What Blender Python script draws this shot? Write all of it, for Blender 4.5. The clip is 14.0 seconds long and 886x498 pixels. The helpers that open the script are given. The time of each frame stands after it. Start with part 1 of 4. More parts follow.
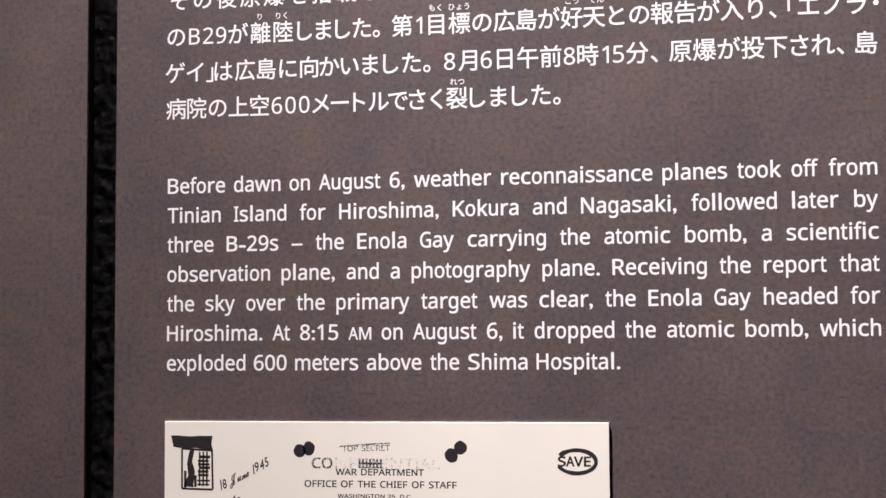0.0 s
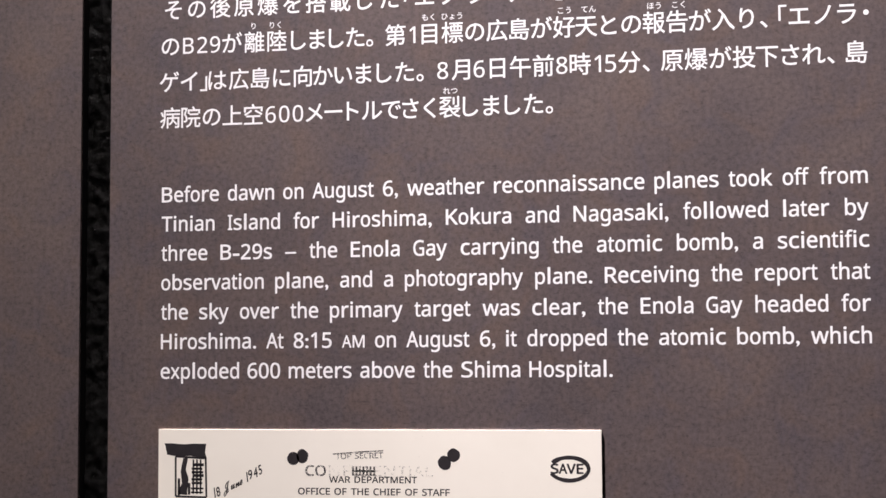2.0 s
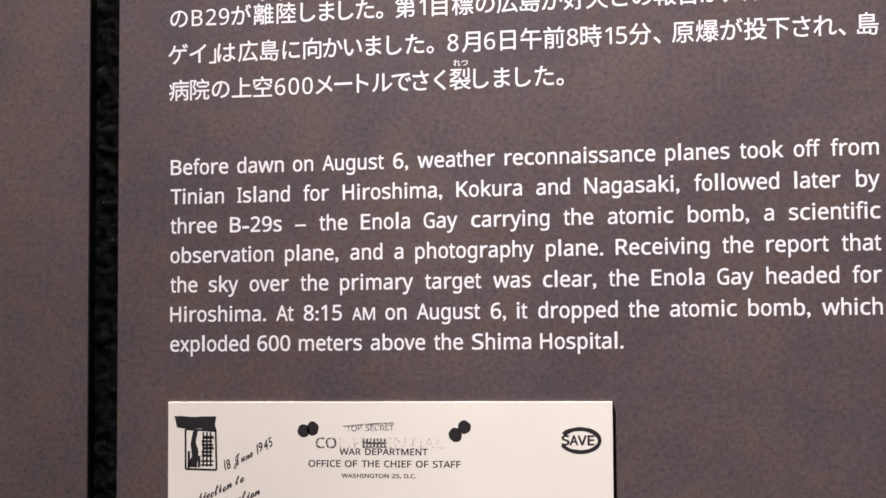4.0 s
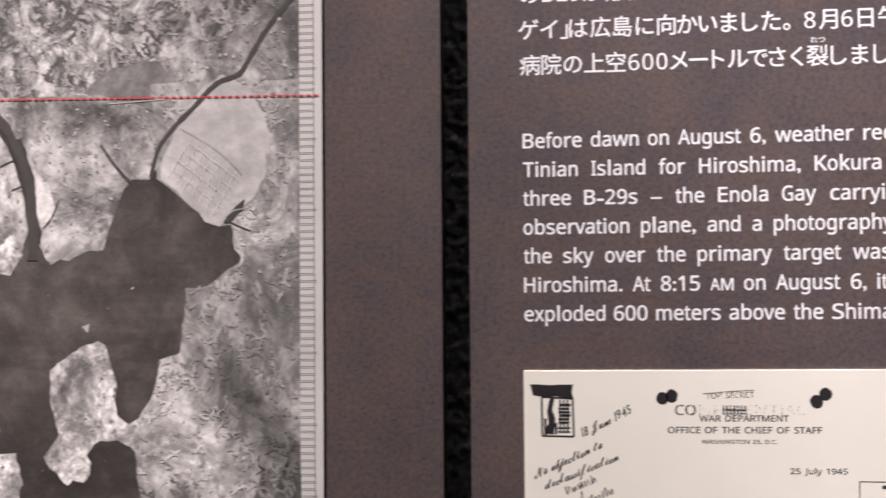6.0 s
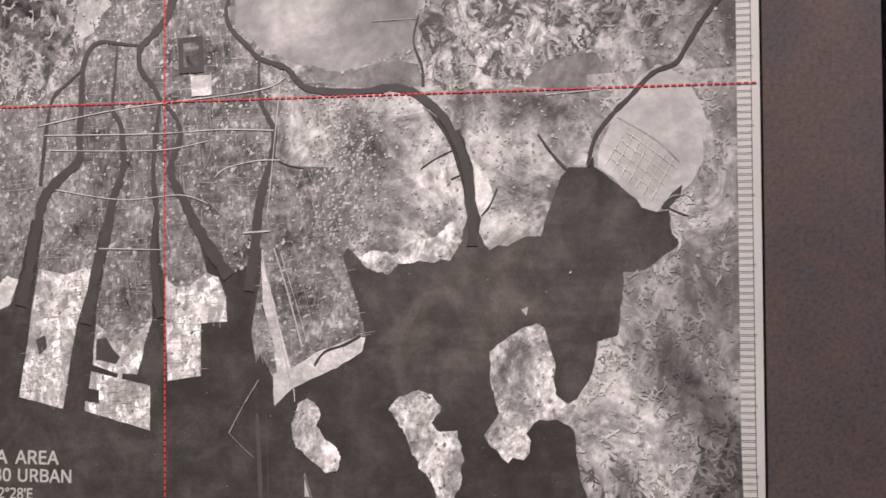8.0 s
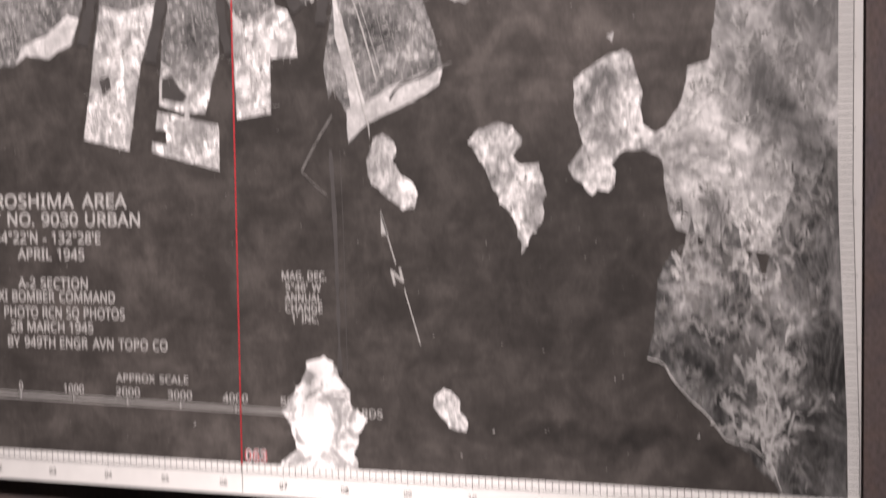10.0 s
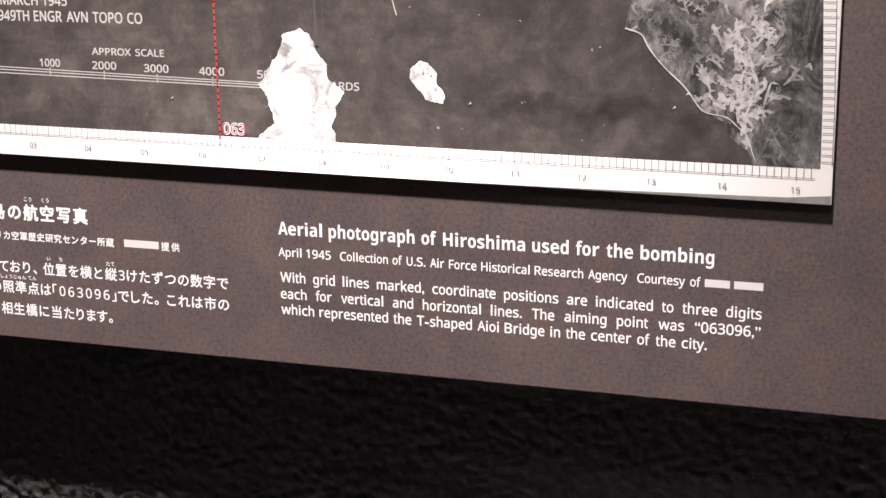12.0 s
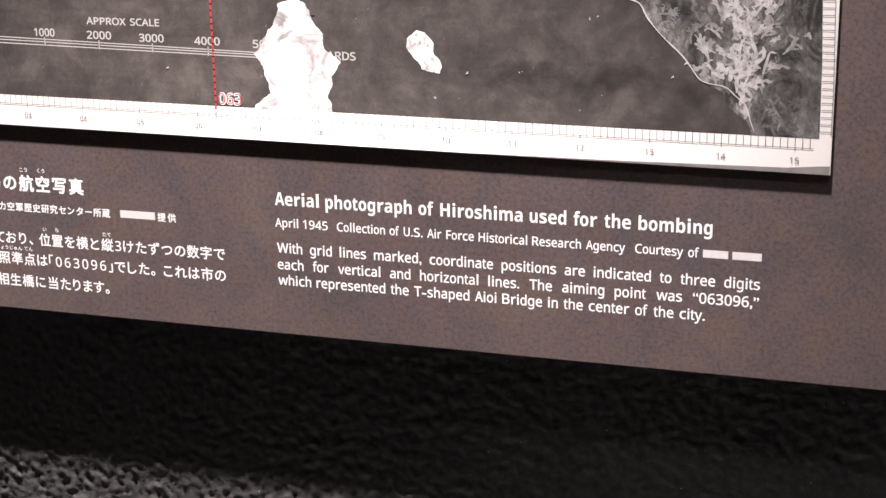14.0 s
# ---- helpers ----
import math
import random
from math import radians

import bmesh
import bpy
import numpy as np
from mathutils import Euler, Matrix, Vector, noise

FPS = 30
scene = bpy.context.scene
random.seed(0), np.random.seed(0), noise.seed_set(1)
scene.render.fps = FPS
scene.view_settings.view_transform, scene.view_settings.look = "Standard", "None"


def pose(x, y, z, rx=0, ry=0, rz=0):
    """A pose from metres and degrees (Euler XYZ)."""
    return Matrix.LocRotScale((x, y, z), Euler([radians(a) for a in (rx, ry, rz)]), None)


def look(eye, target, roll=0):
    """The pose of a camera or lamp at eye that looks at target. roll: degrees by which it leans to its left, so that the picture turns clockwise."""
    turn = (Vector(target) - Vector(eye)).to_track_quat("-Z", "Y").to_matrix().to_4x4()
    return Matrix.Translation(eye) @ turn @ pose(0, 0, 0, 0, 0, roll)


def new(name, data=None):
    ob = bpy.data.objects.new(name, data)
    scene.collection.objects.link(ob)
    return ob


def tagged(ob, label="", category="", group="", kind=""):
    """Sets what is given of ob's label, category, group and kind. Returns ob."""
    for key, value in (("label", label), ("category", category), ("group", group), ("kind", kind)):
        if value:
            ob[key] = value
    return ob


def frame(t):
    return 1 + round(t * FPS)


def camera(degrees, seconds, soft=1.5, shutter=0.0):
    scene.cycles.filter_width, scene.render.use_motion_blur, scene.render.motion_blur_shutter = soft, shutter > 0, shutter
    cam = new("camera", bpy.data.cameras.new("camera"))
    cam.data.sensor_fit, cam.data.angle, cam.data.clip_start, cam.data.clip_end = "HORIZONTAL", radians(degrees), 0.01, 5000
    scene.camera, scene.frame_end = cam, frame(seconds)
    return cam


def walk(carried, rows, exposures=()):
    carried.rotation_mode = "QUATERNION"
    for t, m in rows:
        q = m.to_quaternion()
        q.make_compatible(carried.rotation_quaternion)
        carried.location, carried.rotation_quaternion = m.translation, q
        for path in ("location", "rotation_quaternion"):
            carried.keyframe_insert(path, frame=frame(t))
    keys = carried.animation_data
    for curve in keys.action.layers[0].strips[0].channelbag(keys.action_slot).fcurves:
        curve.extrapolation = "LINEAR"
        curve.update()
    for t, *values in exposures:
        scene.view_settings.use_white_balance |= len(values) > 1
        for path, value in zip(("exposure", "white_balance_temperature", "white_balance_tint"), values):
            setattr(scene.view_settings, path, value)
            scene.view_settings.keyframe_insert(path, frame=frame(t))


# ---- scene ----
import functools

# ---- camera ----
cam = camera(31.635, 14.0, shutter=0.35)
PATH = [
    (0, (0.2916, -0.6680, 1.3025), (0.08900, 0.30912, 1.36802), -0.336),
    (0.5, (0.2941, -0.6669, 1.3017), (0.09114, 0.30979, 1.37126), -0.359),
    (1, (0.2914, -0.6668, 1.3004), (0.09285, 0.31066, 1.37190), -0.352),
    (1.5, (0.2911, -0.6687, 1.3011), (0.09487, 0.30926, 1.37281), -0.394),
    (2, (0.2912, -0.6710, 1.3008), (0.09446, 0.30678, 1.37372), -0.367),
    (2.2, (0.2915, -0.6719, 1.3004), (0.09493, 0.30576, 1.37465), -0.368),
    (4.3, (0.2747, -0.6726, 1.2954), (0.08628, 0.30785, 1.35214), -0.444),
    (4.5, (0.2678, -0.6738, 1.2955), (0.07794, 0.30668, 1.34716), -0.471),
    (5, (0.2359, -0.6853, 1.3009), (0.04220, 0.29483, 1.34325), -0.521),
    (5.5, (0.1688, -0.6955, 1.2985), (0.00219, 0.28952, 1.34330), -0.480),
    (6, (0.1018, -0.7200, 1.2949), (-0.05475, 0.26660, 1.34118), -0.464),
    (6.5, (0.0669, -0.7421, 1.2927), (-0.11605, 0.23968, 1.34340), -0.440),
    (7, (0.0339, -0.7580, 1.2900), (-0.17864, 0.21773, 1.34234), -0.390),
    (7.5, (0.0137, -0.7625, 1.2871), (-0.24596, 0.20174, 1.33984), -0.330),
    (7.7, (0.0084, -0.7622, 1.2863), (-0.27104, 0.19645, 1.34049), -0.283),
    (9.8, (-0.0307, -0.7480, 1.2366), (-0.33859, 0.20345, 1.23047), -0.457),
    (10, (-0.0329, -0.7435, 1.2342), (-0.33834, 0.20710, 1.17871), -0.532),
    (10.5, (-0.0293, -0.7361, 1.2252), (-0.33617, 0.20447, 1.07985), -0.573),
    (11, (-0.0277, -0.7335, 1.2199), (-0.33339, 0.19619, 1.01420), -0.591),
    (11.5, (-0.0223, -0.7356, 1.2181), (-0.32628, 0.18817, 0.98514), -0.589),
    (12, (-0.0207, -0.7382, 1.2190), (-0.32108, 0.18409, 0.97577), -0.537),
    (12.5, (-0.0176, -0.7357, 1.2205), (-0.31747, 0.18442, 0.96862), -0.608),
    (13, (-0.0174, -0.7372, 1.2204), (-0.31662, 0.18257, 0.96633), -0.617),
    (13.5, (-0.0173, -0.7347, 1.2196), (-0.31698, 0.18376, 0.96135), -0.629),
    (14, (-0.0203, -0.7340, 1.2213), (-0.31939, 0.18257, 0.95596), -0.647),
]
walk(cam, [(t, look(eye, target, roll)) for t, eye, target, roll in PATH],
     exposures=[(0.0, 0.0), (4.5, 0.0), (7.5, 0.0), (9.8, 0.15), (11.0, 0.5), (12.0, 0.91), (14.0, 0.96)])

# ---- light: two ceiling spots close above the wall, one added fill, and a very dim dark gallery ----
world = bpy.data.worlds.new("gallery_gloom")
world.use_nodes = True
scene.world = world
world.node_tree.nodes["Background"].inputs[0].default_value = (1.0, 0.93, 0.9, 1)
world.node_tree.nodes["Background"].inputs[1].default_value = 0.03


def spot(name, eye, target, watts, cone, blend, radius, colour):
    data = bpy.data.lights.new(name, "SPOT")
    data.energy, data.spot_size, data.spot_blend = watts, radians(cone), blend
    data.shadow_soft_size, data.color = radius, colour
    ob = new(name, data)
    ob.matrix_world = look(eye, target)
    return ob


spot("photo_spot", (-0.34, -0.155, 3.10), (-0.395, 0.0, 1.10), 2000, 30.4, 1.0, 0.014, (1.0, 0.91, 0.90))
spot("text_spot", (-0.32, -0.155, 3.10), (0.42, 0.0, 1.18), 2000, 28, 1.0, 0.014, (1.0, 0.92, 0.96))
# Unseen weak spot, added to brighten the plaster in the gap between the panels.
spot("groove_fill", (0.03, -0.34, 3.20), (-0.01, 0.0, 1.25), 75, 14, 1.0, 0.03, (1.0, 0.92, 0.92))

# ---- materials ----


def material(name, rough=0.6, spec=0.3):
    m = bpy.data.materials.new(name)
    m.use_nodes = True
    b = m.node_tree.nodes["Principled BSDF"]
    b.inputs["Roughness"].default_value = rough
    b.inputs["Specular IOR Level"].default_value = spec
    return m, m.node_tree.nodes, m.node_tree.links, b


def mapped(nodes, links, scale=(1, 1, 1), turn=0.0):
    c = nodes.new("ShaderNodeTexCoord")
    p = nodes.new("ShaderNodeMapping")
    p.inputs["Scale"].default_value = scale
    p.inputs["Rotation"].default_value = (0, turn, 0)
    links.new(c.outputs["Object"], p.inputs["Vector"])
    return p.outputs["Vector"]


def fbm(nodes, links, vec, scale, detail=6, rough=0.6, distort=0.0):
    n = nodes.new("ShaderNodeTexNoise")
    n.inputs["Scale"].default_value, n.inputs["Detail"].default_value = scale, detail
    n.inputs["Roughness"].default_value, n.inputs["Distortion"].default_value = rough, distort
    links.new(vec, n.inputs["Vector"])
    return n.outputs["Fac"]


def ramp(nodes, links, fac, *stops):
    r = nodes.new("ShaderNodeValToRGB")
    e = r.color_ramp.elements
    while len(e) < len(stops):
        e.new(0.5)
    for k, (at, col) in zip(e, stops):
        k.position = at
        k.color = (*(col if isinstance(col, tuple) else (col, col, col)), 1)
    links.new(fac, r.inputs["Fac"])
    return r.outputs["Color"]


def mix(nodes, links, kind, fac, a, b):
    x = nodes.new("ShaderNodeMix")
    x.data_type, x.blend_type = "RGBA", kind
    for sock, v in ((x.inputs[0], fac), (x.inputs[6], a), (x.inputs[7], b)):
        if isinstance(v, (int, float)):
            sock.default_value = v
        elif isinstance(v, tuple):
            sock.default_value = (*v, 1)
        else:
            links.new(v, sock)
    return x.outputs[2]


def bump(nodes, links, shader, height, strength, distance):
    b = nodes.new("ShaderNodeBump")
    b.inputs["Strength"].default_value, b.inputs["Distance"].default_value = strength, distance
    links.new(height, b.inputs["Height"])
    links.new(b.outputs["Normal"], shader.inputs["Normal"])


def panel_material():
    """Brown-grey printed panel film with cloudy rust and slate stains and a fine speckle."""
    m, n, l, b = material("mottled_brown_film", 0.62, 0.25)
    v = mapped(n, l)
    cloud = fbm(n, l, v, 16, 7, 0.62, 0.4)
    base = ramp(n, l, cloud, (0.34, (0.076, 0.059, 0.060)), (0.5, (0.093, 0.070, 0.068)), (0.66, (0.108, 0.080, 0.073)))
    rust = ramp(n, l, fbm(n, l, v, 48, 3, 0.55, 0.8), (0.49, 0.0), (0.68, 0.34))
    base = mix(n, l, "MIX", rust, base, (0.125, 0.079, 0.058))
    slate = ramp(n, l, fbm(n, l, mapped(n, l, (1.3, 1, 1.0), 0.7), 36, 3, 0.55, 0.9), (0.50, 0.0), (0.69, 0.34))
    base = mix(n, l, "MIX", slate, base, (0.064, 0.057, 0.075))
    fleck = ramp(n, l, fbm(n, l, v, 480, 5, 0.7), (0.30, 0.60), (0.5, 1.0), (0.70, 1.3))
    base = mix(n, l, "MULTIPLY", 0.9, base, fleck)
    scratch = ramp(n, l, fbm(n, l, mapped(n, l, (0.55, 1, 1.5), 0.5), 620, 2, 0.6, 0.5), (0.30, 0.72), (0.40, 1.0), (0.66, 1.0), (0.76, 1.18))
    l.new(mix(n, l, "MULTIPLY", 1.0, base, scratch), b.inputs["Base Color"])
    return m


def plaster_material():
    """Charcoal rough-cast plaster."""
    m, n, l, b = material("charcoal_plaster", 0.30, 0.6)
    v = mapped(n, l)
    l.new(ramp(n, l, fbm(n, l, v, 260, 8, 0.7), (0.36, (0.026, 0.025, 0.025)), (0.5, (0.045, 0.043, 0.044)), (0.64, (0.072, 0.069, 0.070))), b.inputs["Base Color"])
    bump(n, l, b, fbm(n, l, v, 900, 6, 0.7), 0.5, 0.0006)
    dust = ramp(n, l, fbm(n, l, v, 800, 1, 0.5), (0.80, 0.0), (0.83, 1.0))
    l.new(mix(n, l, "MIX", dust, b.inputs["Base Color"].links[0].from_socket, (0.8, 0.8, 0.8)), b.inputs["Base Color"])
    return m


def plain_material(name, col, rough=0.6, spec=0.3, vary=0.08, scale=300.0, sheet=False, spots=None):
    m, n, l, b = material(name, rough, spec)
    f = ramp(n, l, fbm(n, l, mapped(n, l), scale, 5, 0.65), (0.3, tuple(c * (1 - vary) for c in col)), (0.7, tuple(c * (1 + vary) for c in col)))
    l.new(grounds(n, l, f, spots) if spots else f, b.inputs["Base Color"])
    if sheet:
        sheet_wave(n, l, b)
    return m


PRINT_ROUGH, PRINT_SPEC = 0.5, 0.3


def sheet_wave(nodes, links, shader):
    """The mounted sheet swells a little towards its lower middle and ripples faintly."""
    c = nodes.new("ShaderNodeTexCoord")
    s = nodes.new("ShaderNodeSeparateXYZ")
    links.new(c.outputs["Object"], s.inputs[0])

    def calc(op, a, b=0.0):
        k = nodes.new("ShaderNodeMath")
        k.operation = op
        for sock, v in zip(k.inputs, (a, b)):
            if isinstance(v, (int, float)):
                sock.default_value = v
            else:
                links.new(v, sock)
        return k.outputs[0]

    fall = calc("EXPONENT", calc("MULTIPLY", calc("SUBTRACT", s.outputs[2], 1.062), -14.0))
    dx = calc("MULTIPLY", calc("SUBTRACT", s.outputs[0], -0.31), 6.5)
    side = calc("EXPONENT", calc("MULTIPLY", calc("MULTIPLY", dx, dx), -1.0))
    swell = calc("MULTIPLY", calc("MULTIPLY", fall, side), 0.0062)
    ripple = calc("MULTIPLY", fbm(nodes, links, c.outputs["Object"], 7, 1, 0.4), 0.0012)
    bump(nodes, links, shader, calc("ADD", swell, ripple), 1.0, 1.0)


# Broad lighter and darker grounds of the photographed land, in ruler units: place, reach, turn, gain.
EAST = [(14.35, 5.35, 1.1, 0.42, 0.8, -0.6), (14.95, 4.6, 0.8, 0.7, 0.0, -0.4), (13.4, 5.2, 1.0, 0.9, 0.0, 0.4), (13.9, 4.5, 1.1, 0.6, 0.8, 0.45),
        (13.2, 4.2, 0.5, 0.8, 0.0, 0.35), (14.15, 3.4, 0.4, 0.9, 0.0, 0.5), (13.45, 3.8, 0.45, 0.6, 0.3, -0.45), (13.7, 7.1, 0.6, 0.35, 0.0, 0.5),
        (14.5, 7.7, 0.6, 0.5, 0.0, 0.4), (13.0, 2.9, 0.7, 0.9, -0.4, 0.8), (14.5, 2.6, 1.2, 0.3, 0.9, 0.6), (13.9, 3.0, 1.6, 1.0, 0.0, 0.5),
        (13.5, 1.6, 0.8, 0.5, 0.8, -0.45), (14.95, 1.6, 0.5, 0.9, 0.0, -0.45), (15.0, 0.5, 0.7, 0.7, 0.0, -0.5), (14.6, 6.5, 0.8, 0.9, 0.0, -0.25)]
WEST = [(9.6, 9.0, 0.8, 0.8, 0.0, -0.4), (10.0, 7.9, 0.8, 0.5, 0.0, -0.45), (10.75, 8.5, 0.55, 1.3, 0.0, 0.5), (10.6, 7.4, 0.8, 0.45, 0.0, 0.5),
        (9.5, 7.2, 0.5, 0.35, 0.0, 0.3), (12.2, 9.4, 1.1, 0.5, 0.0, -0.45), (12.2, 7.8, 0.5, 0.5, 0.0, 0.35), (11.5, 8.0, 0.3, 0.7, 0.0, 0.4),
        (10.0, 11.2, 1.5, 1.5, 0.0, -0.35), (8.2, 11.2, 1.0, 1.2, 0.0, 0.1), (14.0, 10.9, 1.3, 1.0, 0.0, -0.4), (12.0, 10.3, 1.2, 0.7, 0.0, 0.25),
        (6.4, 9.2, 2.2, 1.4, 0.0, -0.35), (8.4, 9.3, 0.8, 0.9, 0.0, 0.2), (13.9, 8.6, 0.9, 0.6, 0.8, 0.3), (3.7, 11.4, 1.5, 1.5, 0.0, -0.8), (7.4, 9.9, 1.3, 0.6, 0.0, -0.2)]
ISLES = [(7.48, 1.2, 0.28, 0.5, 0.0, -0.5), (10.35, 4.5, 0.45, 0.5, 0.5, -0.5), (10.95, 3.9, 0.25, 0.7, 0.0, 0.2), (8.6, 4.5, 0.35, 0.4, 0.0, -0.35),
         (11.75, 5.6, 0.45, 0.5, 0.0, -0.6), (12.2, 5.6, 0.3, 0.7, 0.0, 0.25), (7.9, 0.5, 0.3, 0.5, 0.0, -0.15)]
DEEPS = [(12.2, 0.55, 3.4, 0.25, 0.02, -0.45), (4.5, 0.5, 3.5, 0.6, 0.0, 0.2), (13.3, 7.6, 0.8, 0.8, 0.0, 0.12), (12.0, 2.6, 4.0, 2.4, 0.0, -0.18), (4.0, 2.6, 4.5, 3.5, 0.0, 0.3), (11.8, 6.5, 3.2, 2.2, 0.0, 0.8)]


def grounds(nodes, links, colour, spots):
    """Soft-edged, unevenly bounded lighter and darker areas of the print."""
    c = nodes.new("ShaderNodeTexCoord")
    wob = nodes.new("ShaderNodeTexNoise")
    wob.inputs["Scale"].default_value, wob.inputs["Detail"].default_value = 55, 5
    links.new(c.outputs["Object"], wob.inputs["Vector"])
    add = nodes.new("ShaderNodeVectorMath")
    add.operation = "MULTIPLY_ADD"
    links.new(wob.outputs["Color"], add.inputs[0])
    add.inputs[1].default_value = (0.034, 0.0, 0.034)
    off = nodes.new("ShaderNodeVectorMath")
    off.operation = "SUBTRACT"
    links.new(c.outputs["Object"], off.inputs[0])
    off.inputs[1].default_value = (0.017, 0.0, 0.017)
    links.new(off.outputs[0], add.inputs[2])
    total = None
    for u, v, ru, rv, turn, gain in spots:
        p = nodes.new("ShaderNodeMapping")
        p.vector_type = "TEXTURE"
        p.inputs["Location"].default_value = (-0.6004 + 0.0343 * u, 0, 1.079 + 0.0337 * v)
        p.inputs["Rotation"].default_value = (0, turn, 0)
        p.inputs["Scale"].default_value = (ru * 0.0343, 1, rv * 0.0337)
        links.new(add.outputs[0], p.inputs["Vector"])
        g = nodes.new("ShaderNodeTexGradient")
        g.gradient_type = "SPHERICAL"
        links.new(p.outputs["Vector"], g.inputs["Vector"])
        k = nodes.new("ShaderNodeMath")
        k.operation = "MULTIPLY_ADD"
        links.new(g.outputs["Fac"], k.inputs[0])
        k.inputs[1].default_value = gain * (1.35 if spots is EAST else 1.15)
        if total is None:
            k.inputs[2].default_value = 1.0
        else:
            links.new(total, k.inputs[2])
        total = k.outputs[0]
    return mix(nodes, links, "MULTIPLY", 1.0, colour, total)


def sea_material():
    m, n, l, b = material("print_sea", PRINT_ROUGH, PRINT_SPEC)
    v = mapped(n, l)
    soft = ramp(n, l, fbm(n, l, v, 42, 9, 0.68, 0.3), (0.38, (0.034, 0.0288, 0.0265)), (0.5, (0.049, 0.0417, 0.0385)), (0.62, (0.072, 0.0615, 0.0565)))
    streak = ramp(n, l, fbm(n, l, mapped(n, l, (6, 1, 70)), 4, 5, 0.6), (0.35, 0.93), (0.65, 1.07))
    grain = ramp(n, l, fbm(n, l, v, 900, 3, 0.7), (0.3, 0.86), (0.7, 1.14))
    speck = ramp(n, l, fbm(n, l, v, 420, 2, 0.5), (0.765, 0.0), (0.79, 1.0))
    c = mix(n, l, "MULTIPLY", 1.0, mix(n, l, "MULTIPLY", 1.0, soft, streak), grain)
    c = grounds(n, l, c, DEEPS)
    l.new(mix(n, l, "MIX", speck, c, (0.25, 0.23, 0.22)), b.inputs["Base Color"])
    sheet_wave(n, l, b)
    return m


def land_material(name, low, high, scale, distort=0.6, blocks=0.0, contrast=(0.3, 0.72), fine=0.3, stretch=(1, 1, 1), turn=0.0, rough_noise=0.68, ridges=0.0, spots=None):
    """Grey aerial-photograph ground: blotches, finer grain and, for towns, small roof-like cells."""
    m, n, l, b = material(name, PRINT_ROUGH, PRINT_SPEC)
    v = mapped(n, l, stretch, turn)
    warm = lambda g: (g, g * 0.945, g * 0.93)
    mid = (low + high) * 0.46
    c = ramp(n, l, fbm(n, l, v, scale, 8, rough_noise, distort), (contrast[0], warm(low)), (0.5, warm(mid)), (contrast[1], warm(high)))
    g = ramp(n, l, fbm(n, l, v, scale * 6, 6, 0.7, 0.3), (0.3, 1 - fine), (0.5, 1.0), (0.72, 1 + fine * 1.4))
    c = mix(n, l, "MULTIPLY", 1.0, c, g)
    if ridges:
        # branching crests and gullies of steep ground
        r = n.new("ShaderNodeTexNoise")
        r.noise_type = "RIDGED_MULTIFRACTAL"
        r.inputs["Scale"].default_value, r.inputs["Detail"].default_value, r.inputs["Distortion"].default_value = scale * 1.6, 5, 0.7
        l.new(v, r.inputs["Vector"])
        c = mix(n, l, "MIX", ridges, c, mix(n, l, "MULTIPLY", 1.0, c, ramp(n, l, r.outputs["Fac"], (0.15, 0.35), (0.45, 0.95), (0.8, 2.6))))
    if blocks:
        w = n.new("ShaderNodeTexVoronoi")
        w.distance = "CHEBYCHEV"
        w.inputs["Scale"].default_value = blocks
        l.new(mapped(n, l, (1, 0.001, 0.62), 0.16), w.inputs["Vector"])
        sep = n.new("ShaderNodeSeparateColor")
        l.new(w.outputs["Color"], sep.inputs[0])
        c = mix(n, l, "MULTIPLY", 0.75, c, ramp(n, l, sep.outputs[0], (0.0, 0.5), (0.55, 0.9), (0.85, 1.15), (1.0, 1.9)))
        st = ramp(n, l, fbm(n, l, mapped(n, l, (40, 1, 500), 0.07), 1.0, 3, 0.6), (0.62, 0.0), (0.74, 0.55))
        c = mix(n, l, "MIX", st, c, warm(high * 1.05))
        st = ramp(n, l, fbm(n, l, mapped(n, l, (480, 1, 30), 0.12), 1.0, 3, 0.6), (0.62, 0.0), (0.74, 0.4))
        c = mix(n, l, "MIX", st, c, warm(high * 0.95))
    if spots:
        c = grounds(n, l, c, spots)
    l.new(c, b.inputs["Base Color"])
    sheet_wave(n, l, b)
    return m


def letter_material():
    m, n, l, b = material("cream_print_sheet", 0.5, 0.35)
    v = mapped(n, l)
    c = ramp(n, l, fbm(n, l, v, 22, 6, 0.6), (0.3, (0.84, 0.79, 0.69)), (0.7, (0.89, 0.84, 0.74)))
    speck = ramp(n, l, fbm(n, l, v, 700, 3, 0.6), (0.71, 0.0), (0.76, 0.25))
    l.new(mix(n, l, "MIX", speck, c, (0.5, 0.45, 0.4)), b.inputs["Base Color"])
    return m


def faded_ink(name, col, keep):
    """Worn ink: patches of the stroke are paler, as in a tired stamp."""
    m, n, l, b = material(name, 0.6, 0.2)
    f = ramp(n, l, fbm(n, l, mapped(n, l), 1300, 4, 0.7), (keep - 0.06, col), (keep + 0.06, (0.86, 0.81, 0.71)))
    l.new(f, b.inputs["Base Color"])
    return m


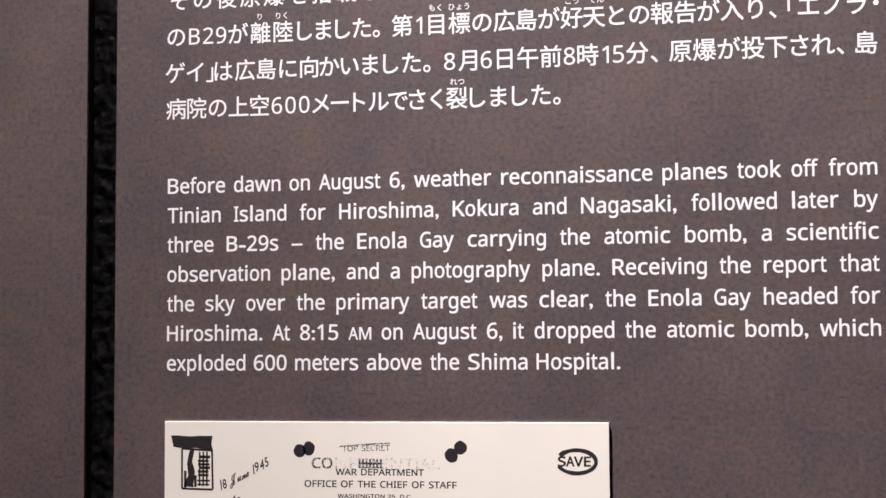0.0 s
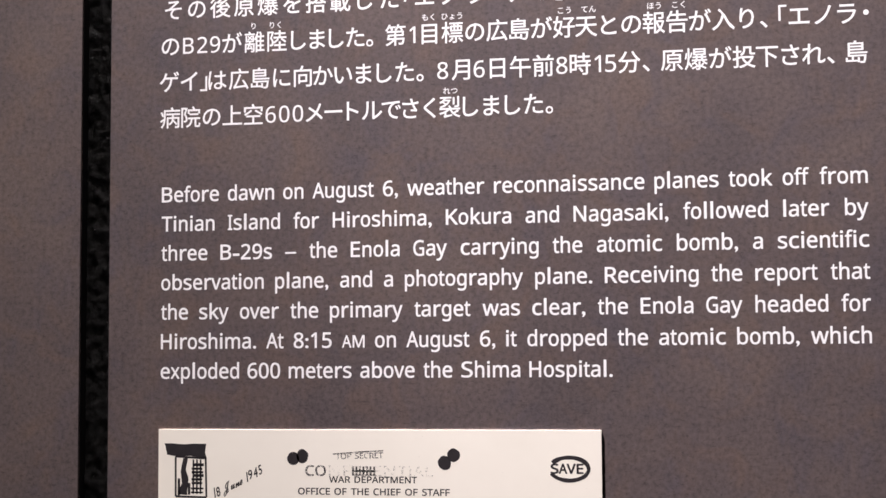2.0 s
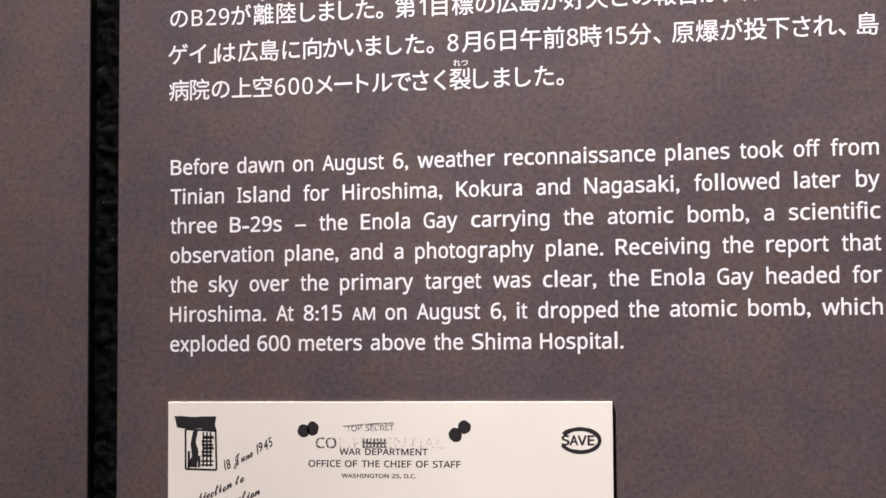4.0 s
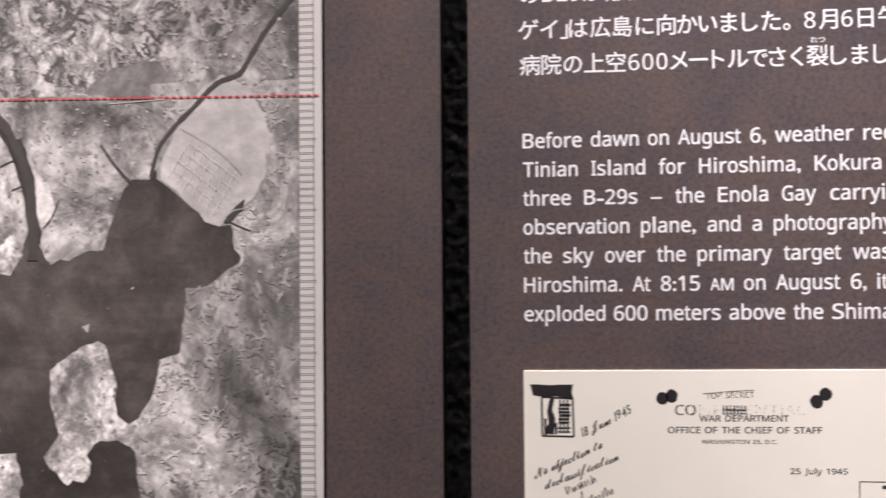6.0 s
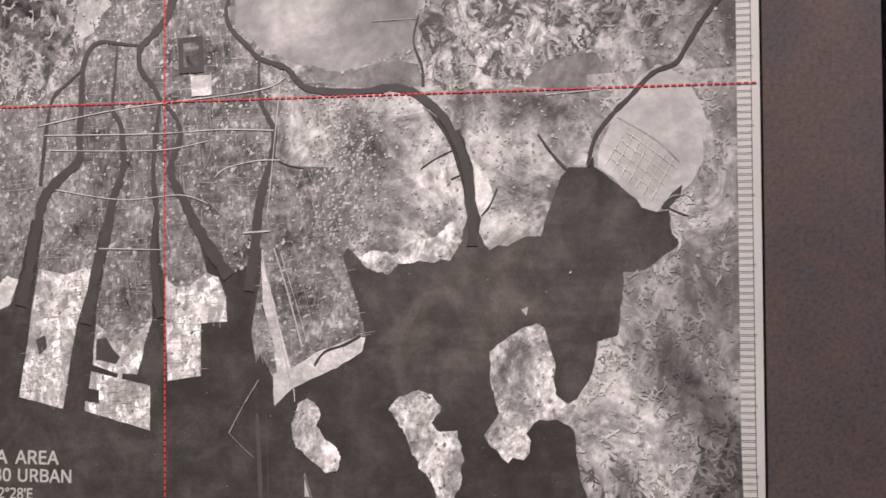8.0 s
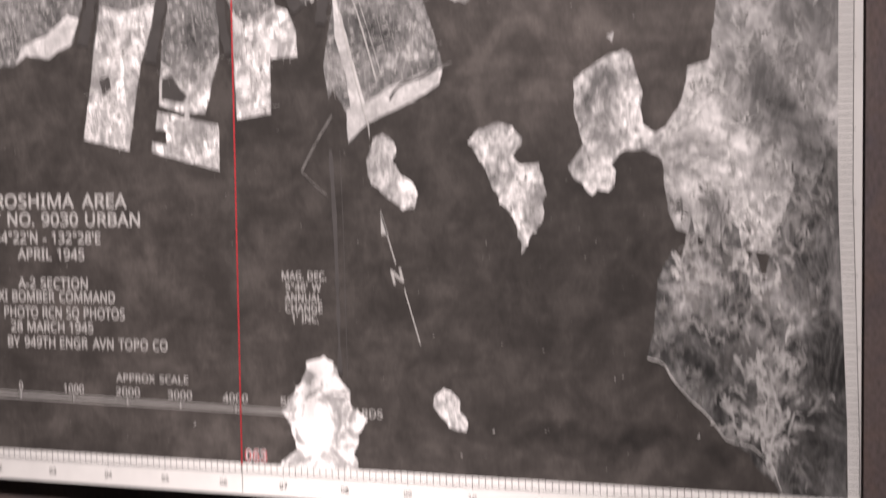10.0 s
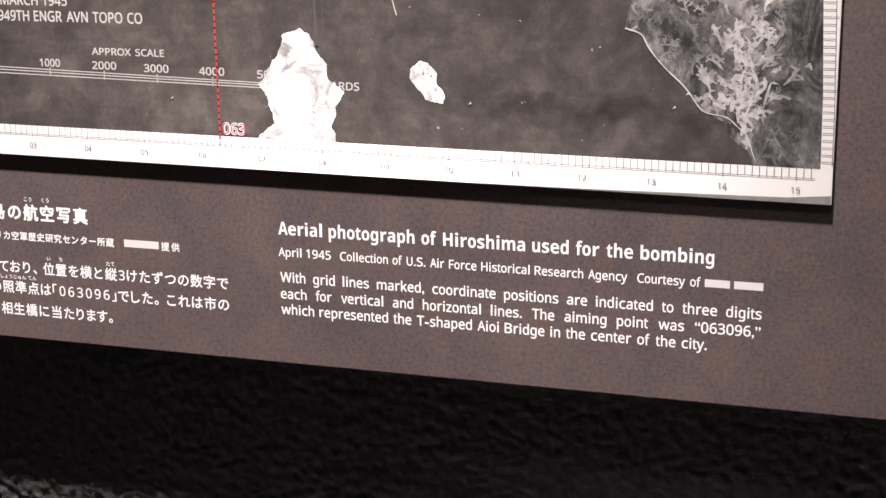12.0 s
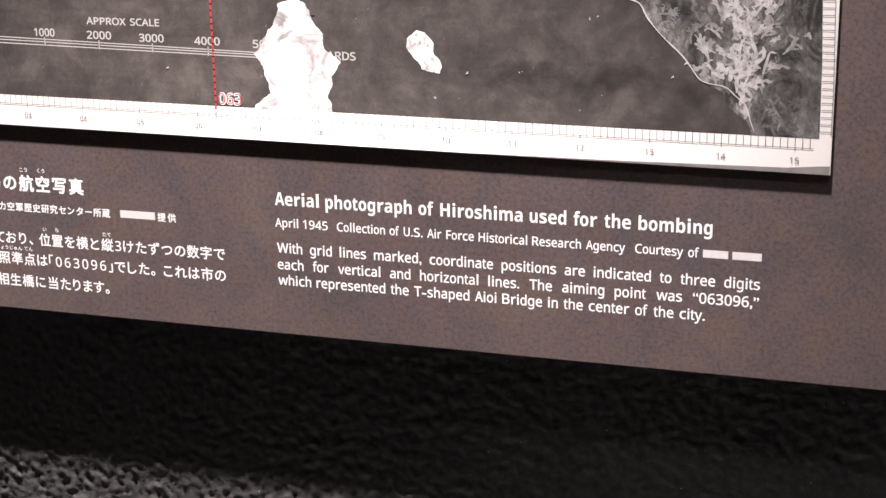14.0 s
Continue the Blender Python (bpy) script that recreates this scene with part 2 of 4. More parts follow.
M_PANEL = panel_material()
M_EDGE = plain_material("black_board_edge", (0.012, 0.011, 0.011), 0.6, 0.2)
M_PLASTER = plaster_material()
M_WHITE = plain_material("white_lettering", (0.86, 0.84, 0.84), 0.55, 0.25, 0.03)
M_BAR = plain_material("white_lettering_bar", (0.62, 0.59, 0.58), 0.55, 0.25, 0.05)
M_PAPER = plain_material("photo_paper_margin", (0.62, 0.59, 0.572), PRINT_ROUGH, PRINT_SPEC, 0.04, 60, True)
M_FOLD_SHADE = plain_material("turned_edge_shade", (0.20, 0.185, 0.175), 0.5, 0.3, 0.2, 120)
M_SEA = sea_material()
M_FIELD = land_material("print_fields", 0.10, 0.46, 26, 0.5, 0, (0.41, 0.59), 0.40, rough_noise=0.76, spots=WEST)
M_PLAIN = land_material("print_bright_plain", 0.20, 0.38, 18, 0.6, 0, (0.36, 0.64), 0.2, spots=WEST)
M_TOWN = land_material("print_town", 0.06, 0.34, 34, 0.4, 520, (0.36, 0.64), 0.45, spots=WEST)
M_QUAY = land_material("print_quay", 0.30, 0.72, 60, 0.6, 260, (0.36, 0.52), 0.28)
M_STRIP = land_material("print_reclaimed_strip", 0.36, 0.68, 60, 0.5, 0, (0.36, 0.60), 0.24)
M_HILL = land_material("print_hills", 0.075, 0.52, 75, 1.2, 0, (0.42, 0.58), 0.3, (1, 1, 0.8), 0.5, 0.76, spots=WEST)
M_RIDGE = land_material("print_ridges", 0.036, 0.24, 40, 0.9, 0, (0.42, 0.60), 0.45, (1.3, 1, 0.8), 0.6, 0.78, 0.35, spots=EAST)
M_SLOPE = land_material("print_slopes", 0.22, 0.58, 26, 1.0, 0, (0.42, 0.58), 0.34, (1.2, 1, 0.9), 0.5, 0.74, 0.3, spots=EAST)
M_ISLE = land_material("print_islands", 0.24, 0.74, 55, 0.5, 0, (0.42, 0.56), 0.5, (1, 1, 0.8), 0.4, 0.76, spots=ISLES)
M_CHALK = land_material("print_bright_island", 0.20, 0.80, 60, 0.8, 0, (0.36, 0.50), 0.14, spots=ISLES)
M_DARKFIELD = land_material("print_dark_field", 0.11, 0.24, 40, 0.5, 0, (0.36, 0.64), 0.28)
M_WOOD = plain_material("print_wooded_spurs", (0.10, 0.093, 0.09), PRINT_ROUGH, PRINT_SPEC, 0.5, 420, True, EAST)
M_CREST = plain_material("print_bare_spurs", (0.20, 0.188, 0.183), PRINT_ROUGH, PRINT_SPEC, 0.45, 420, True, EAST)
M_BARE = plain_material("print_pale_spurs", (0.24, 0.226, 0.22), PRINT_ROUGH, PRINT_SPEC, 0.35, 420, True, EAST)
M_PALE_SLOPE = plain_material("print_pale_slopes", (0.34, 0.322, 0.314), PRINT_ROUGH, PRINT_SPEC, 0.35, 420, True, EAST)
M_SOFT_DARK = plain_material("print_thin_woods", (0.25, 0.237, 0.23), PRINT_ROUGH, PRINT_SPEC, 0.4, 300, True, EAST)
M_SOFT_PALE = plain_material("print_thin_slopes", (0.42, 0.40, 0.39), PRINT_ROUGH, PRINT_SPEC, 0.3, 300, True, EAST)
M_MUD = land_material("print_mudflat", 0.38, 0.56, 26, 0.6, 0, (0.36, 0.64), 0.16)
M_PATH = plain_material("print_field_paths", (0.74, 0.70, 0.68), PRINT_ROUGH, PRINT_SPEC, 0.1)
M_DAB_DARK = plain_material("print_dark_dabs", (0.15, 0.14, 0.136), PRINT_ROUGH, PRINT_SPEC, 0.3, 500, True)
M_DAB_MID = plain_material("print_mid_dabs", (0.33, 0.31, 0.30), PRINT_ROUGH, PRINT_SPEC, 0.3, 500, True)
M_DAB_PALE = plain_material("print_pale_dabs", (0.45, 0.425, 0.41), PRINT_ROUGH, PRINT_SPEC, 0.2, 500, True)
M_RIVER = plain_material("print_river", (0.062, 0.055, 0.053), PRINT_ROUGH, PRINT_SPEC, 0.15, 90)
M_PALE = plain_material("print_pale_line", (0.48, 0.455, 0.44), PRINT_ROUGH, PRINT_SPEC, 0.1)
M_GREYLINE = plain_material("print_grey_line", (0.27, 0.25, 0.24), PRINT_ROUGH, PRINT_SPEC, 0.1)
M_TICK = plain_material("ruler_ink", (0.13, 0.12, 0.117), PRINT_ROUGH, PRINT_SPEC, 0.2)
M_RED = plain_material("red_ink", (0.55, 0.045, 0.055), 0.5, 0.3, 0.15, 500)
M_LETTER = letter_material()
M_INK = plain_material("black_ink", (0.022, 0.018, 0.02), 0.55, 0.25, 0.2)
M_TYPE = plain_material("typed_ink", (0.035, 0.03, 0.03), 0.55, 0.25, 0.3, 900)
M_WORN = faded_ink("worn_stamp_ink", (0.05, 0.045, 0.045), 0.55)
M_DARK = plain_material("dark_gallery_paint", (0.2, 0.19, 0.185), 0.8, 0.2, 0.15, 12)

# ---- mesh helpers ----


def part(name, mesh, mat, parent=None, label=""):
    """A mesh (or bmesh) as one object under its thing."""
    if isinstance(mesh, bmesh.types.BMesh):
        me = bpy.data.meshes.new(name)
        mesh.to_mesh(me)
        mesh.free()
        mesh = me
    if mat and not mesh.materials:
        mesh.materials.append(mat)
    ob = new(name, mesh)
    ob.parent = parent
    if label:
        ob["label"] = label
    return ob


def slab(x0, x1, y0, y1, z0, z1, front=None, edge=None, bevel=0.0):
    """A box with softened edges; its face towards the viewer takes the first material, the rest the second."""
    bm = bmesh.new()
    bmesh.ops.create_cube(bm, size=1)
    for v in bm.verts:
        v.co = Vector((x0 if v.co.x < 0 else x1, y0 if v.co.y < 0 else y1, z0 if v.co.z < 0 else z1))
    if bevel:
        bmesh.ops.bevel(bm, geom=bm.edges[:], offset=bevel, segments=2, affect="EDGES")
    me = bpy.data.meshes.new("slab")
    bm.normal_update()
    for f in bm.faces:
        f.material_index = 0 if (f.normal.y < -0.9 or not edge) else 1
    bm.to_mesh(me)
    bm.free()
    for m in (front, edge):
        if m:
            me.materials.append(m)
    return me


def flat(points, y):
    """A flat outline in the wall's plane, from (x, z) corners."""
    from mathutils.geometry import tessellate_polygon
    tris = tessellate_polygon([[Vector((x, z, 0)) for x, z in points]])
    area = sum(a[0] * b[1] - b[0] * a[1] for a, b in zip(points, points[1:] + points[:1]))
    faces = []
    for t in tris:
        a, b, c = (points[i] for i in t)
        up = (b[0] - a[0]) * (c[1] - a[1]) - (b[1] - a[1]) * (c[0] - a[0])
        faces.append(t if up > 0 else t[::-1])
    me = bpy.data.meshes.new("outline")
    me.from_pydata([(x, y, z) for x, z in points], [], faces)
    return me


def rough_edge(points, steps=7, wild=0.0012, seed=0):
    """The outline with each side broken into small uneven steps, like a natural shore."""
    out = []
    for k, (a, b) in enumerate(zip(points, points[1:] + points[:1])):
        far = math.hypot(b[0] - a[0], b[1] - a[1])
        n = max(1, min(steps, int(far / 0.0012)))
        for i in range(n):
            f = i / n
            x, z = a[0] + (b[0] - a[0]) * f, a[1] + (b[1] - a[1]) * f
            d = noise.noise_vector(Vector((x * 180, z * 180, seed))) * wild + noise.noise_vector(Vector((x * 620, z * 620, seed + 9))) * wild * 0.45
            w = min(1.0, far / 0.01)
            out.append((x + d.x * w, z + d.y * w))
    return out


def smooth(points, per=6):
    """A Catmull-Rom line through the points."""
    p = [points[0]] + list(points) + [points[-1]]
    out = []
    for i in range(1, len(p) - 2):
        for k in range(per):
            t = k / per
            out.append(tuple(0.5 * (2 * p[i][c] + (p[i + 1][c] - p[i - 1][c]) * t + (2 * p[i - 1][c] - 5 * p[i][c] + 4 * p[i + 1][c] - p[i + 2][c]) * t * t
                                    + (3 * p[i][c] - p[i - 1][c] - 3 * p[i + 1][c] + p[i + 2][c]) * t ** 3) for c in (0, 1)))
    return out + [tuple(points[-1])]


def ribbon(points, y, width, end=None, uneven=0.0):
    """A flat band along a line, its width running from width to end."""
    end = width if end is None else end
    verts, faces = [], []
    for i, (x, z) in enumerate(points):
        a, b = points[max(i - 1, 0)], points[min(i + 1, len(points) - 1)]
        dx, dz = b[0] - a[0], b[1] - a[1]
        far = math.hypot(dx, dz) or 1
        w = (width + (end - width) * i / max(1, len(points) - 1)) / 2
        w *= 1 + uneven * noise.noise(Vector((x * 300, z * 300, 3)))
        verts += [(x - dz / far * w, y, z + dx / far * w), (x + dz / far * w, y, z - dx / far * w)]
        if i:
            faces.append((2 * i - 2, 2 * i - 1, 2 * i + 1, 2 * i))
    me = bpy.data.meshes.new("ribbon")
    me.from_pydata(verts, [], faces)
    return me


def rects(boxes, y):
    """Flat upright rectangles (x0, x1, z0, z1) in one mesh."""
    verts, faces = [], []
    for x0, x1, z0, z1 in boxes:
        k = len(verts)
        verts += [(x0, y, z0), (x1, y, z0), (x1, y, z1), (x0, y, z1)]
        faces.append((k, k + 1, k + 2, k + 3))
    me = bpy.data.meshes.new("marks")
    me.from_pydata(verts, [], faces)
    return me


def joined(meshes):
    verts, faces = [], []
    for me in meshes:
        k = len(verts)
        verts += [tuple(v.co) for v in me.vertices]
        faces += [tuple(i + k for i in p.vertices) for p in me.polygons]
    out = bpy.data.meshes.new("joined")
    out.from_pydata(verts, [], faces)
    return out


GLYPHS = {}


def glyphs(text, weight):
    """Vertices (x, z) and faces of lettering at size 1."""
    if (text, weight) not in GLYPHS:
        c = bpy.data.curves.new("lettering", "FONT")
        c.body, c.size, c.resolution_u = text, 1.0, 3
        ob = bpy.data.objects.new("lettering", c)
        me = bpy.data.meshes.new_from_object(ob)
        flatv = np.array([v.co[:2] for v in me.vertices]).reshape(-1, 2)
        tris = [tuple(p.vertices) for p in me.polygons]
        # Heavier strokes: the letter printed again a hair to each side.
        turns = [(0.0, 0.0)] if weight <= 0 else [(weight * math.cos(a), weight * math.sin(a)) for a in np.arange(8 if weight > 0.025 else 4) * math.tau / (8 if weight > 0.025 else 4) + 0.5]
        GLYPHS[text, weight] = (np.concatenate([np.c_[flatv + shift, np.full(len(flatv), k)] for k, shift in enumerate(turns)]),
                                [tuple(i + k * len(flatv) for i in f) for k in range(len(turns)) for f in tris])
        bpy.data.objects.remove(ob)
        bpy.data.meshes.remove(me)
    return GLYPHS[text, weight]


CAP = 0.714


def sans(text, bold=False):
    """The same characters in the plain grotesque letterforms of the built-in font set."""
    out = []
    for c in text:
        for first, regular, heavy in (("A", 0x1D5A0, 0x1D5D4), ("a", 0x1D5BA, 0x1D5EE), ("0", 0x1D7E2, 0x1D7EC)):
            if c.isascii() and c.isalnum() and ord(first) <= ord(c) < ord(first) + 26:
                c = chr((heavy if bold else regular) + ord(c) - ord(first))
        out.append(c)
    return "".join(out)


# How much wider or narrower each letter of the panels' engineering grotesque runs than the built-in letterform.
FACE = dict(zip("abcdefghijklmnopqrstuvwxyz", (0.98, 0.99, 1.08, 0.93, 0.99, 0.91, 0.93, 0.94, 1.08, 1.00, 1.04, 1.15, 0.96, 0.94, 0.92, 0.94, 0.96, 1.06, 1.04, 0.86, 0.91, 0.95, 1.00, 0.91, 0.97, 1.01)))
FACE.update(zip("ABCEGHIKNRSTUW", (0.89, 1.07, 1.03, 1.10, 0.87, 0.99, 0.83, 1.09, 1.02, 1.09, 1.17, 1.01, 0.95, 1.01)))
FACE.update({"-": 1.3, ".": 1.15, ":": 1.15, ",": 1.07})


@functools.cache
def advance(c):
    """How far the pen moves on after a letter."""
    return glyphs("H" + c + "H", 0.0)[0][:, 0].max() - glyphs("HH", 0.0)[0][:, 0].max()


def grotesque(word, weight, bold):
    """A word set letter by letter with the panels' own letter widths."""
    verts, faces, x = [], [], 0.0
    for c in word:
        g, wide = sans(c, bold), FACE.get(c, 1.02)
        v, f = glyphs(g, weight)
        first = sum(len(p) for p in verts)
        verts.append(v * (wide, 1.0, 1.0) + (x, 0.0, 0.0))
        faces += [tuple(i + first for i in p) for p in f]
        x += advance(g) * wide
    return np.concatenate(verts), faces


def placed(pieces, y):
    """One mesh from (glyphs, x, z, sx, sz, slant, turn) pieces."""
    verts, faces = [], []
    for (v, f), x, z, sx, sz, slant, turn in pieces:
        first = len(verts)
        px, pz = v[:, 0] * sx + v[:, 1] * sz * slant, v[:, 1] * sz
        c, s = math.cos(turn), math.sin(turn)
        verts += [(x + a * c - b * s, y - k * 0.0000002, z + a * s + b * c) for a, b, k in zip(px, pz, v[:, 2])]
        faces += [tuple(i + first for i in p) for p in f]
    me = bpy.data.meshes.new("lettering")
    me.from_pydata(verts, [], faces)
    return me


def words_line(text, x0, x1, z, cap, y, weight=0.015, narrow=None, turn=0.0, bold=False, face=True):
    """A line of words from x0 to x1; with a given narrowing the words keep it and the gaps stretch."""
    sz = cap / CAP
    words = []
    for w in text.split(" "):
        v, f = grotesque(w.strip("~"), weight, bold) if face else glyphs(sans(w.strip("~"), bold), weight)
        words.append((v * ((0.8, 0.8, 1.0) if w[0] == "~" else 1.0), f))
    spans = [(v[:, 0].min(), v[:, 0].max()) for v, _ in words]
    total = sum(b - a for a, b in spans)
    if narrow is None:
        narrow = (x1 - x0) / (sz * (total + 0.43 * (len(words) - 1)))
    sx = sz * narrow
    gap = ((x1 - x0) - total * sx) / max(1, len(words) - 1)
    pieces, x = [], x0
    c, s = math.cos(turn), math.sin(turn)
    for g, (a, b) in zip(words, spans):
        pieces.append((g, x0 + (x - a * sx - x0) * c, z + (x - a * sx - x0) * s, sx, sz, 0.0, turn))
        x += (b - a) * sx + gap
    return placed(pieces, y), narrow


CELL = {"。": 1.0, "、": 0.8, "」": 0.42, "「": 0.42, "・": 0.6, "1": 0.5, "B": 0.7, " ": 0.45}


def kana_line(text, x0, x1, z, em, y, weight=0.010):
    """A line of Japanese from x0 to x1, character by character in even cells; z is the foot of the characters."""
    cells = [CELL.get(c, 0.6 if c.isascii() else 1.0) for c in text]
    unit = (x1 - x0) / sum(cells)
    pieces, x = [], x0
    for ch, w in zip(text, cells):
        if ch != " ":
            g = glyphs(sans(ch, weight > 0.02), weight * (0.5 if ch.isascii() else 1.0))
            span = g[0][:, 0]
            # Ink of opening brackets sits at the right of its cell, of closing ones and stops at the left.
            if ch == "「":
                at = x + unit * w * 0.95 - span.max() * em
            elif ch in "」。、":
                at = x + unit * 0.06 - span.min() * em
            else:
                at = x + unit * w / 2 - (span.max() + span.min()) / 2 * em
            pieces.append((g, at, z + 0.08 * em, em * 0.99, em, 0.0, 0.0))
        x += unit * w
    return placed(pieces, y)


def reading(text, x, z, em, y):
    """Small syllables above a character, centred on x."""
    n = len(text)
    return placed([(glyphs(ch, 0.012), x + (k - n / 2) * em * 1.02, z, em, em, 0.0, 0.0) for k, ch in enumerate(text)], y)


# ---- the room ----
LEFT, RIGHT, BACK, TOP = -3.0, 3.0, -3.4, 3.3
part("floor", slab(LEFT, RIGHT, BACK, 0.15, -0.1, 0.0, None, None), M_DARK)["kind"] = "structure"
part("ceiling", slab(LEFT, RIGHT, BACK, 0.15, TOP, TOP + 0.1), M_DARK)["kind"] = "structure"
part("wall_left", slab(LEFT - 0.1, LEFT, BACK, 0.15, 0, TOP), M_DARK)["kind"] = "structure"
part("wall_right", slab(RIGHT, RIGHT + 0.1, BACK, 0.15, 0, TOP), M_DARK)["kind"] = "structure"
part("wall_front", slab(LEFT, RIGHT, BACK - 0.1, BACK, 0, TOP), M_DARK)["kind"] = "structure"
WALL_Y = 0.0029
wall = part("wall_back", slab(LEFT, RIGHT, WALL_Y + 0.0032, 0.15, 0, TOP), M_PLASTER)
tagged(wall, "charcoal rough-cast plaster wall behind the panels", "wall", kind="structure")


def relief(x0, x1, z0, z1, step, high=0.00075):
    """A stretch of the plaster's lumpy skin."""
    nx, nz = int((x1 - x0) / step) + 1, int((z1 - z0) / step) + 1
    xs, zs = np.linspace(x0, x1, nx), np.linspace(z0, z1, nz)
    verts = np.empty((nz, nx, 3), np.float32)
    for j, z in enumerate(zs):
        for i, x in enumerate(xs):
            p = Vector((x * 175 + z * 70, z * 150 - x * 45, 0.0))
            h = noise.noise(p) * 0.55 + noise.noise(p * 2.3 + Vector((7, 1, 3))) * 0.45 + (0.5 - abs(noise.noise(p * 1.1 + Vector((3, 9, 5))))) * 0.7
            h += noise.noise(p * 5.1) * 0.22
            verts[j, i] = (x, WALL_Y - h * high, z)
    a = (np.arange(nz - 1)[:, None] * nx + np.arange(nx - 1)).ravel()
    me = bpy.data.meshes.new("relief")
    me.from_pydata(verts.reshape(-1, 3).tolist(), [], np.stack([a, a + 1, a + nx + 1, a + nx], -1).tolist())
    me.polygons.foreach_set("use_smooth", [True] * len(me.polygons))
    return me


part("plaster_skin", relief(-0.85, 0.40, 0.74, 0.97, 0.0014), M_PLASTER, wall)
part("plaster_skin", relief(-0.03, 0.016, 0.97, 1.75, 0.0012, 0.0014), M_PLASTER, wall)

# ---- the text panel ----
INK = -0.000006
text_panel = part("text_panel", slab(0.0, 0.362, 0.0, WALL_Y + 0.003, 0.955, 1.76, M_PANEL, M_EDGE, 0.0005), None)
tagged(text_panel, "mottled brown panel with white bilingual text on dark plaster wall", "text panel")
COL0, COL1 = 0.0254, 0.3372
closing = "exploded 600 meters above the Shima Hospital."
mesh, NARROW = words_line(closing, COL0, 0.2298, 1.2947, 0.0067, INK)
part("text_line", mesh, M_WHITE, text_panel)
BODY = [
    "Before dawn on August 6, weather reconnaissance planes took off from",
    "Tinian Island for Hiroshima, Kokura and Nagasaki, followed later by",
    "three B-29s – the Enola Gay carrying the atomic bomb, a scientific",
    "observation plane, and a photography plane. Receiving the report that",
    "the sky over the primary target was clear, the Enola Gay headed for",
    "Hiroshima. At 8:15 ~AM on August 6, it dropped the atomic bomb, which",
]
for k, line in enumerate(BODY):
    part("text_line", words_line(line, COL0, COL1, 1.3749 - k * 0.01337, 0.0067, INK, narrow=NARROW)[0], M_WHITE, text_panel)
KANA = [
    (1.4593, (("その後原爆を搭載した「エノラ・ゲイ」と", 0.0248, 0.2225),)),
    (1.4425, (("のB29が", 0.0240, 0.0640), ("離陸", 0.0642, 0.0855), ("しました。", 0.0858, 0.1300), ("第1目標", 0.1300, 0.1662), ("の広島が", 0.1662, 0.2058),
              ("好天との", 0.2058, 0.2448), ("報告が入り、", 0.2448, 0.3018), ("「エノラ・", 0.3018, 0.3412))),
    (1.4258, (("ゲイ」", 0.0240, 0.0470), ("は広島に", 0.0468, 0.0875), ("向かいました。", 0.0876, 0.1535), ("8月6日", 0.1535, 0.1863), ("午前8時15分、", 0.1863, 0.2520),
              ("原爆が", 0.2520, 0.2828), ("投下され、", 0.2828, 0.3290), ("島", 0.3288, 0.3392))),
    (1.4092, (("病院の上空", 0.0243, 0.0740), ("600", 0.0740, 0.0932), ("メートル", 0.0932, 0.1288), ("でさく", 0.1288, 0.1550), ("裂しました。", 0.1550, 0.2110))),
]
for foot, runs in KANA:
    part("text_line", joined([kana_line(text, x0, x1, foot - 0.0003, 0.0103, INK) for text, x0, x1 in runs]), M_WHITE, text_panel)
for small, x, z in (("り", 0.0690, 1.4530), ("りく", 0.0795, 1.4530), ("もく", 0.1505, 1.4530), ("ひょう", 0.1610, 1.4530), ("こう", 0.2110, 1.4530),
                    ("てん", 0.2215, 1.4530), ("ほう", 0.2500, 1.4530), ("こく", 0.2605, 1.4530), ("れつ", 0.1600, 1.4196)):
    part("reading_aid", reading(small, x, z, 0.0034, INK), M_WHITE, text_panel)

# ---- the letter stuck on it ----
LX, LZ = 0.0248, 1.2720
letter = part("letter_reproduction", slab(LX, 0.2247, -0.0004, 0.0001, LZ - 0.262, LZ, M_LETTER, M_LETTER, 0.0001), None)
tagged(letter, "cream printed copy of a typed official letter on brown panel", "letter")
LINK = -0.000406


def blob(x, z, rx, rz, turn, seed):
    pts = []
    for k in range(28):
        a = k / 28 * math.tau
        r = 1 + 0.09 * noise.noise(Vector((math.cos(a) * 1.5, math.sin(a) * 1.5, seed)))
        px, pz = rx * r * math.cos(a), rz * r * math.sin(a)
        pts.append((x + px * math.cos(turn) - pz * math.sin(turn), z + px * math.sin(turn) + pz * math.cos(turn)))
    return flat(pts, LINK)


part("punch_hole_mark", joined([blob(0.0880, 1.2592, 0.0028, 0.0029, 0, 1), blob(0.0922, 1.2602, 0.0027, 0.0031, 0, 2)]), M_INK, letter, "black double punch-hole mark")
part("punch_hole_mark", joined([blob(0.1563, 1.2577, 0.0029, 0.0031, 0.4, 3), blob(0.1603, 1.2610, 0.0028, 0.0030, 0.4, 4)]), M_INK, letter, "black double punch-hole mark")
for line, x0, x1, z, cap, mat in (
        ("WAR DEPARTMENT", 0.1044, 0.1441, 1.2488, 0.0027, M_TYPE), ("OFFICE OF THE CHIEF OF STAFF", 0.0902, 0.1586, 1.2435, 0.0028, M_TYPE),
        ("WASHINGTON 25, D.C.", 0.1053, 0.1388, 1.2388, 0.0017, M_TYPE), ("25 July 1945", 0.1442, 0.1693, 1.2254, 0.0025, M_TYPE)):
    part("letterhead_line", words_line(line, x0, x1, z, cap, LINK, 0.024, face=False)[0], mat, letter)
part("stamp_lettering", words_line("TOP SECRET", 0.1075, 0.1290, 1.2590, 0.0024, LINK, 0.02, turn=0.03, face=False)[0], M_WORN, letter, "worn struck-out stamp")
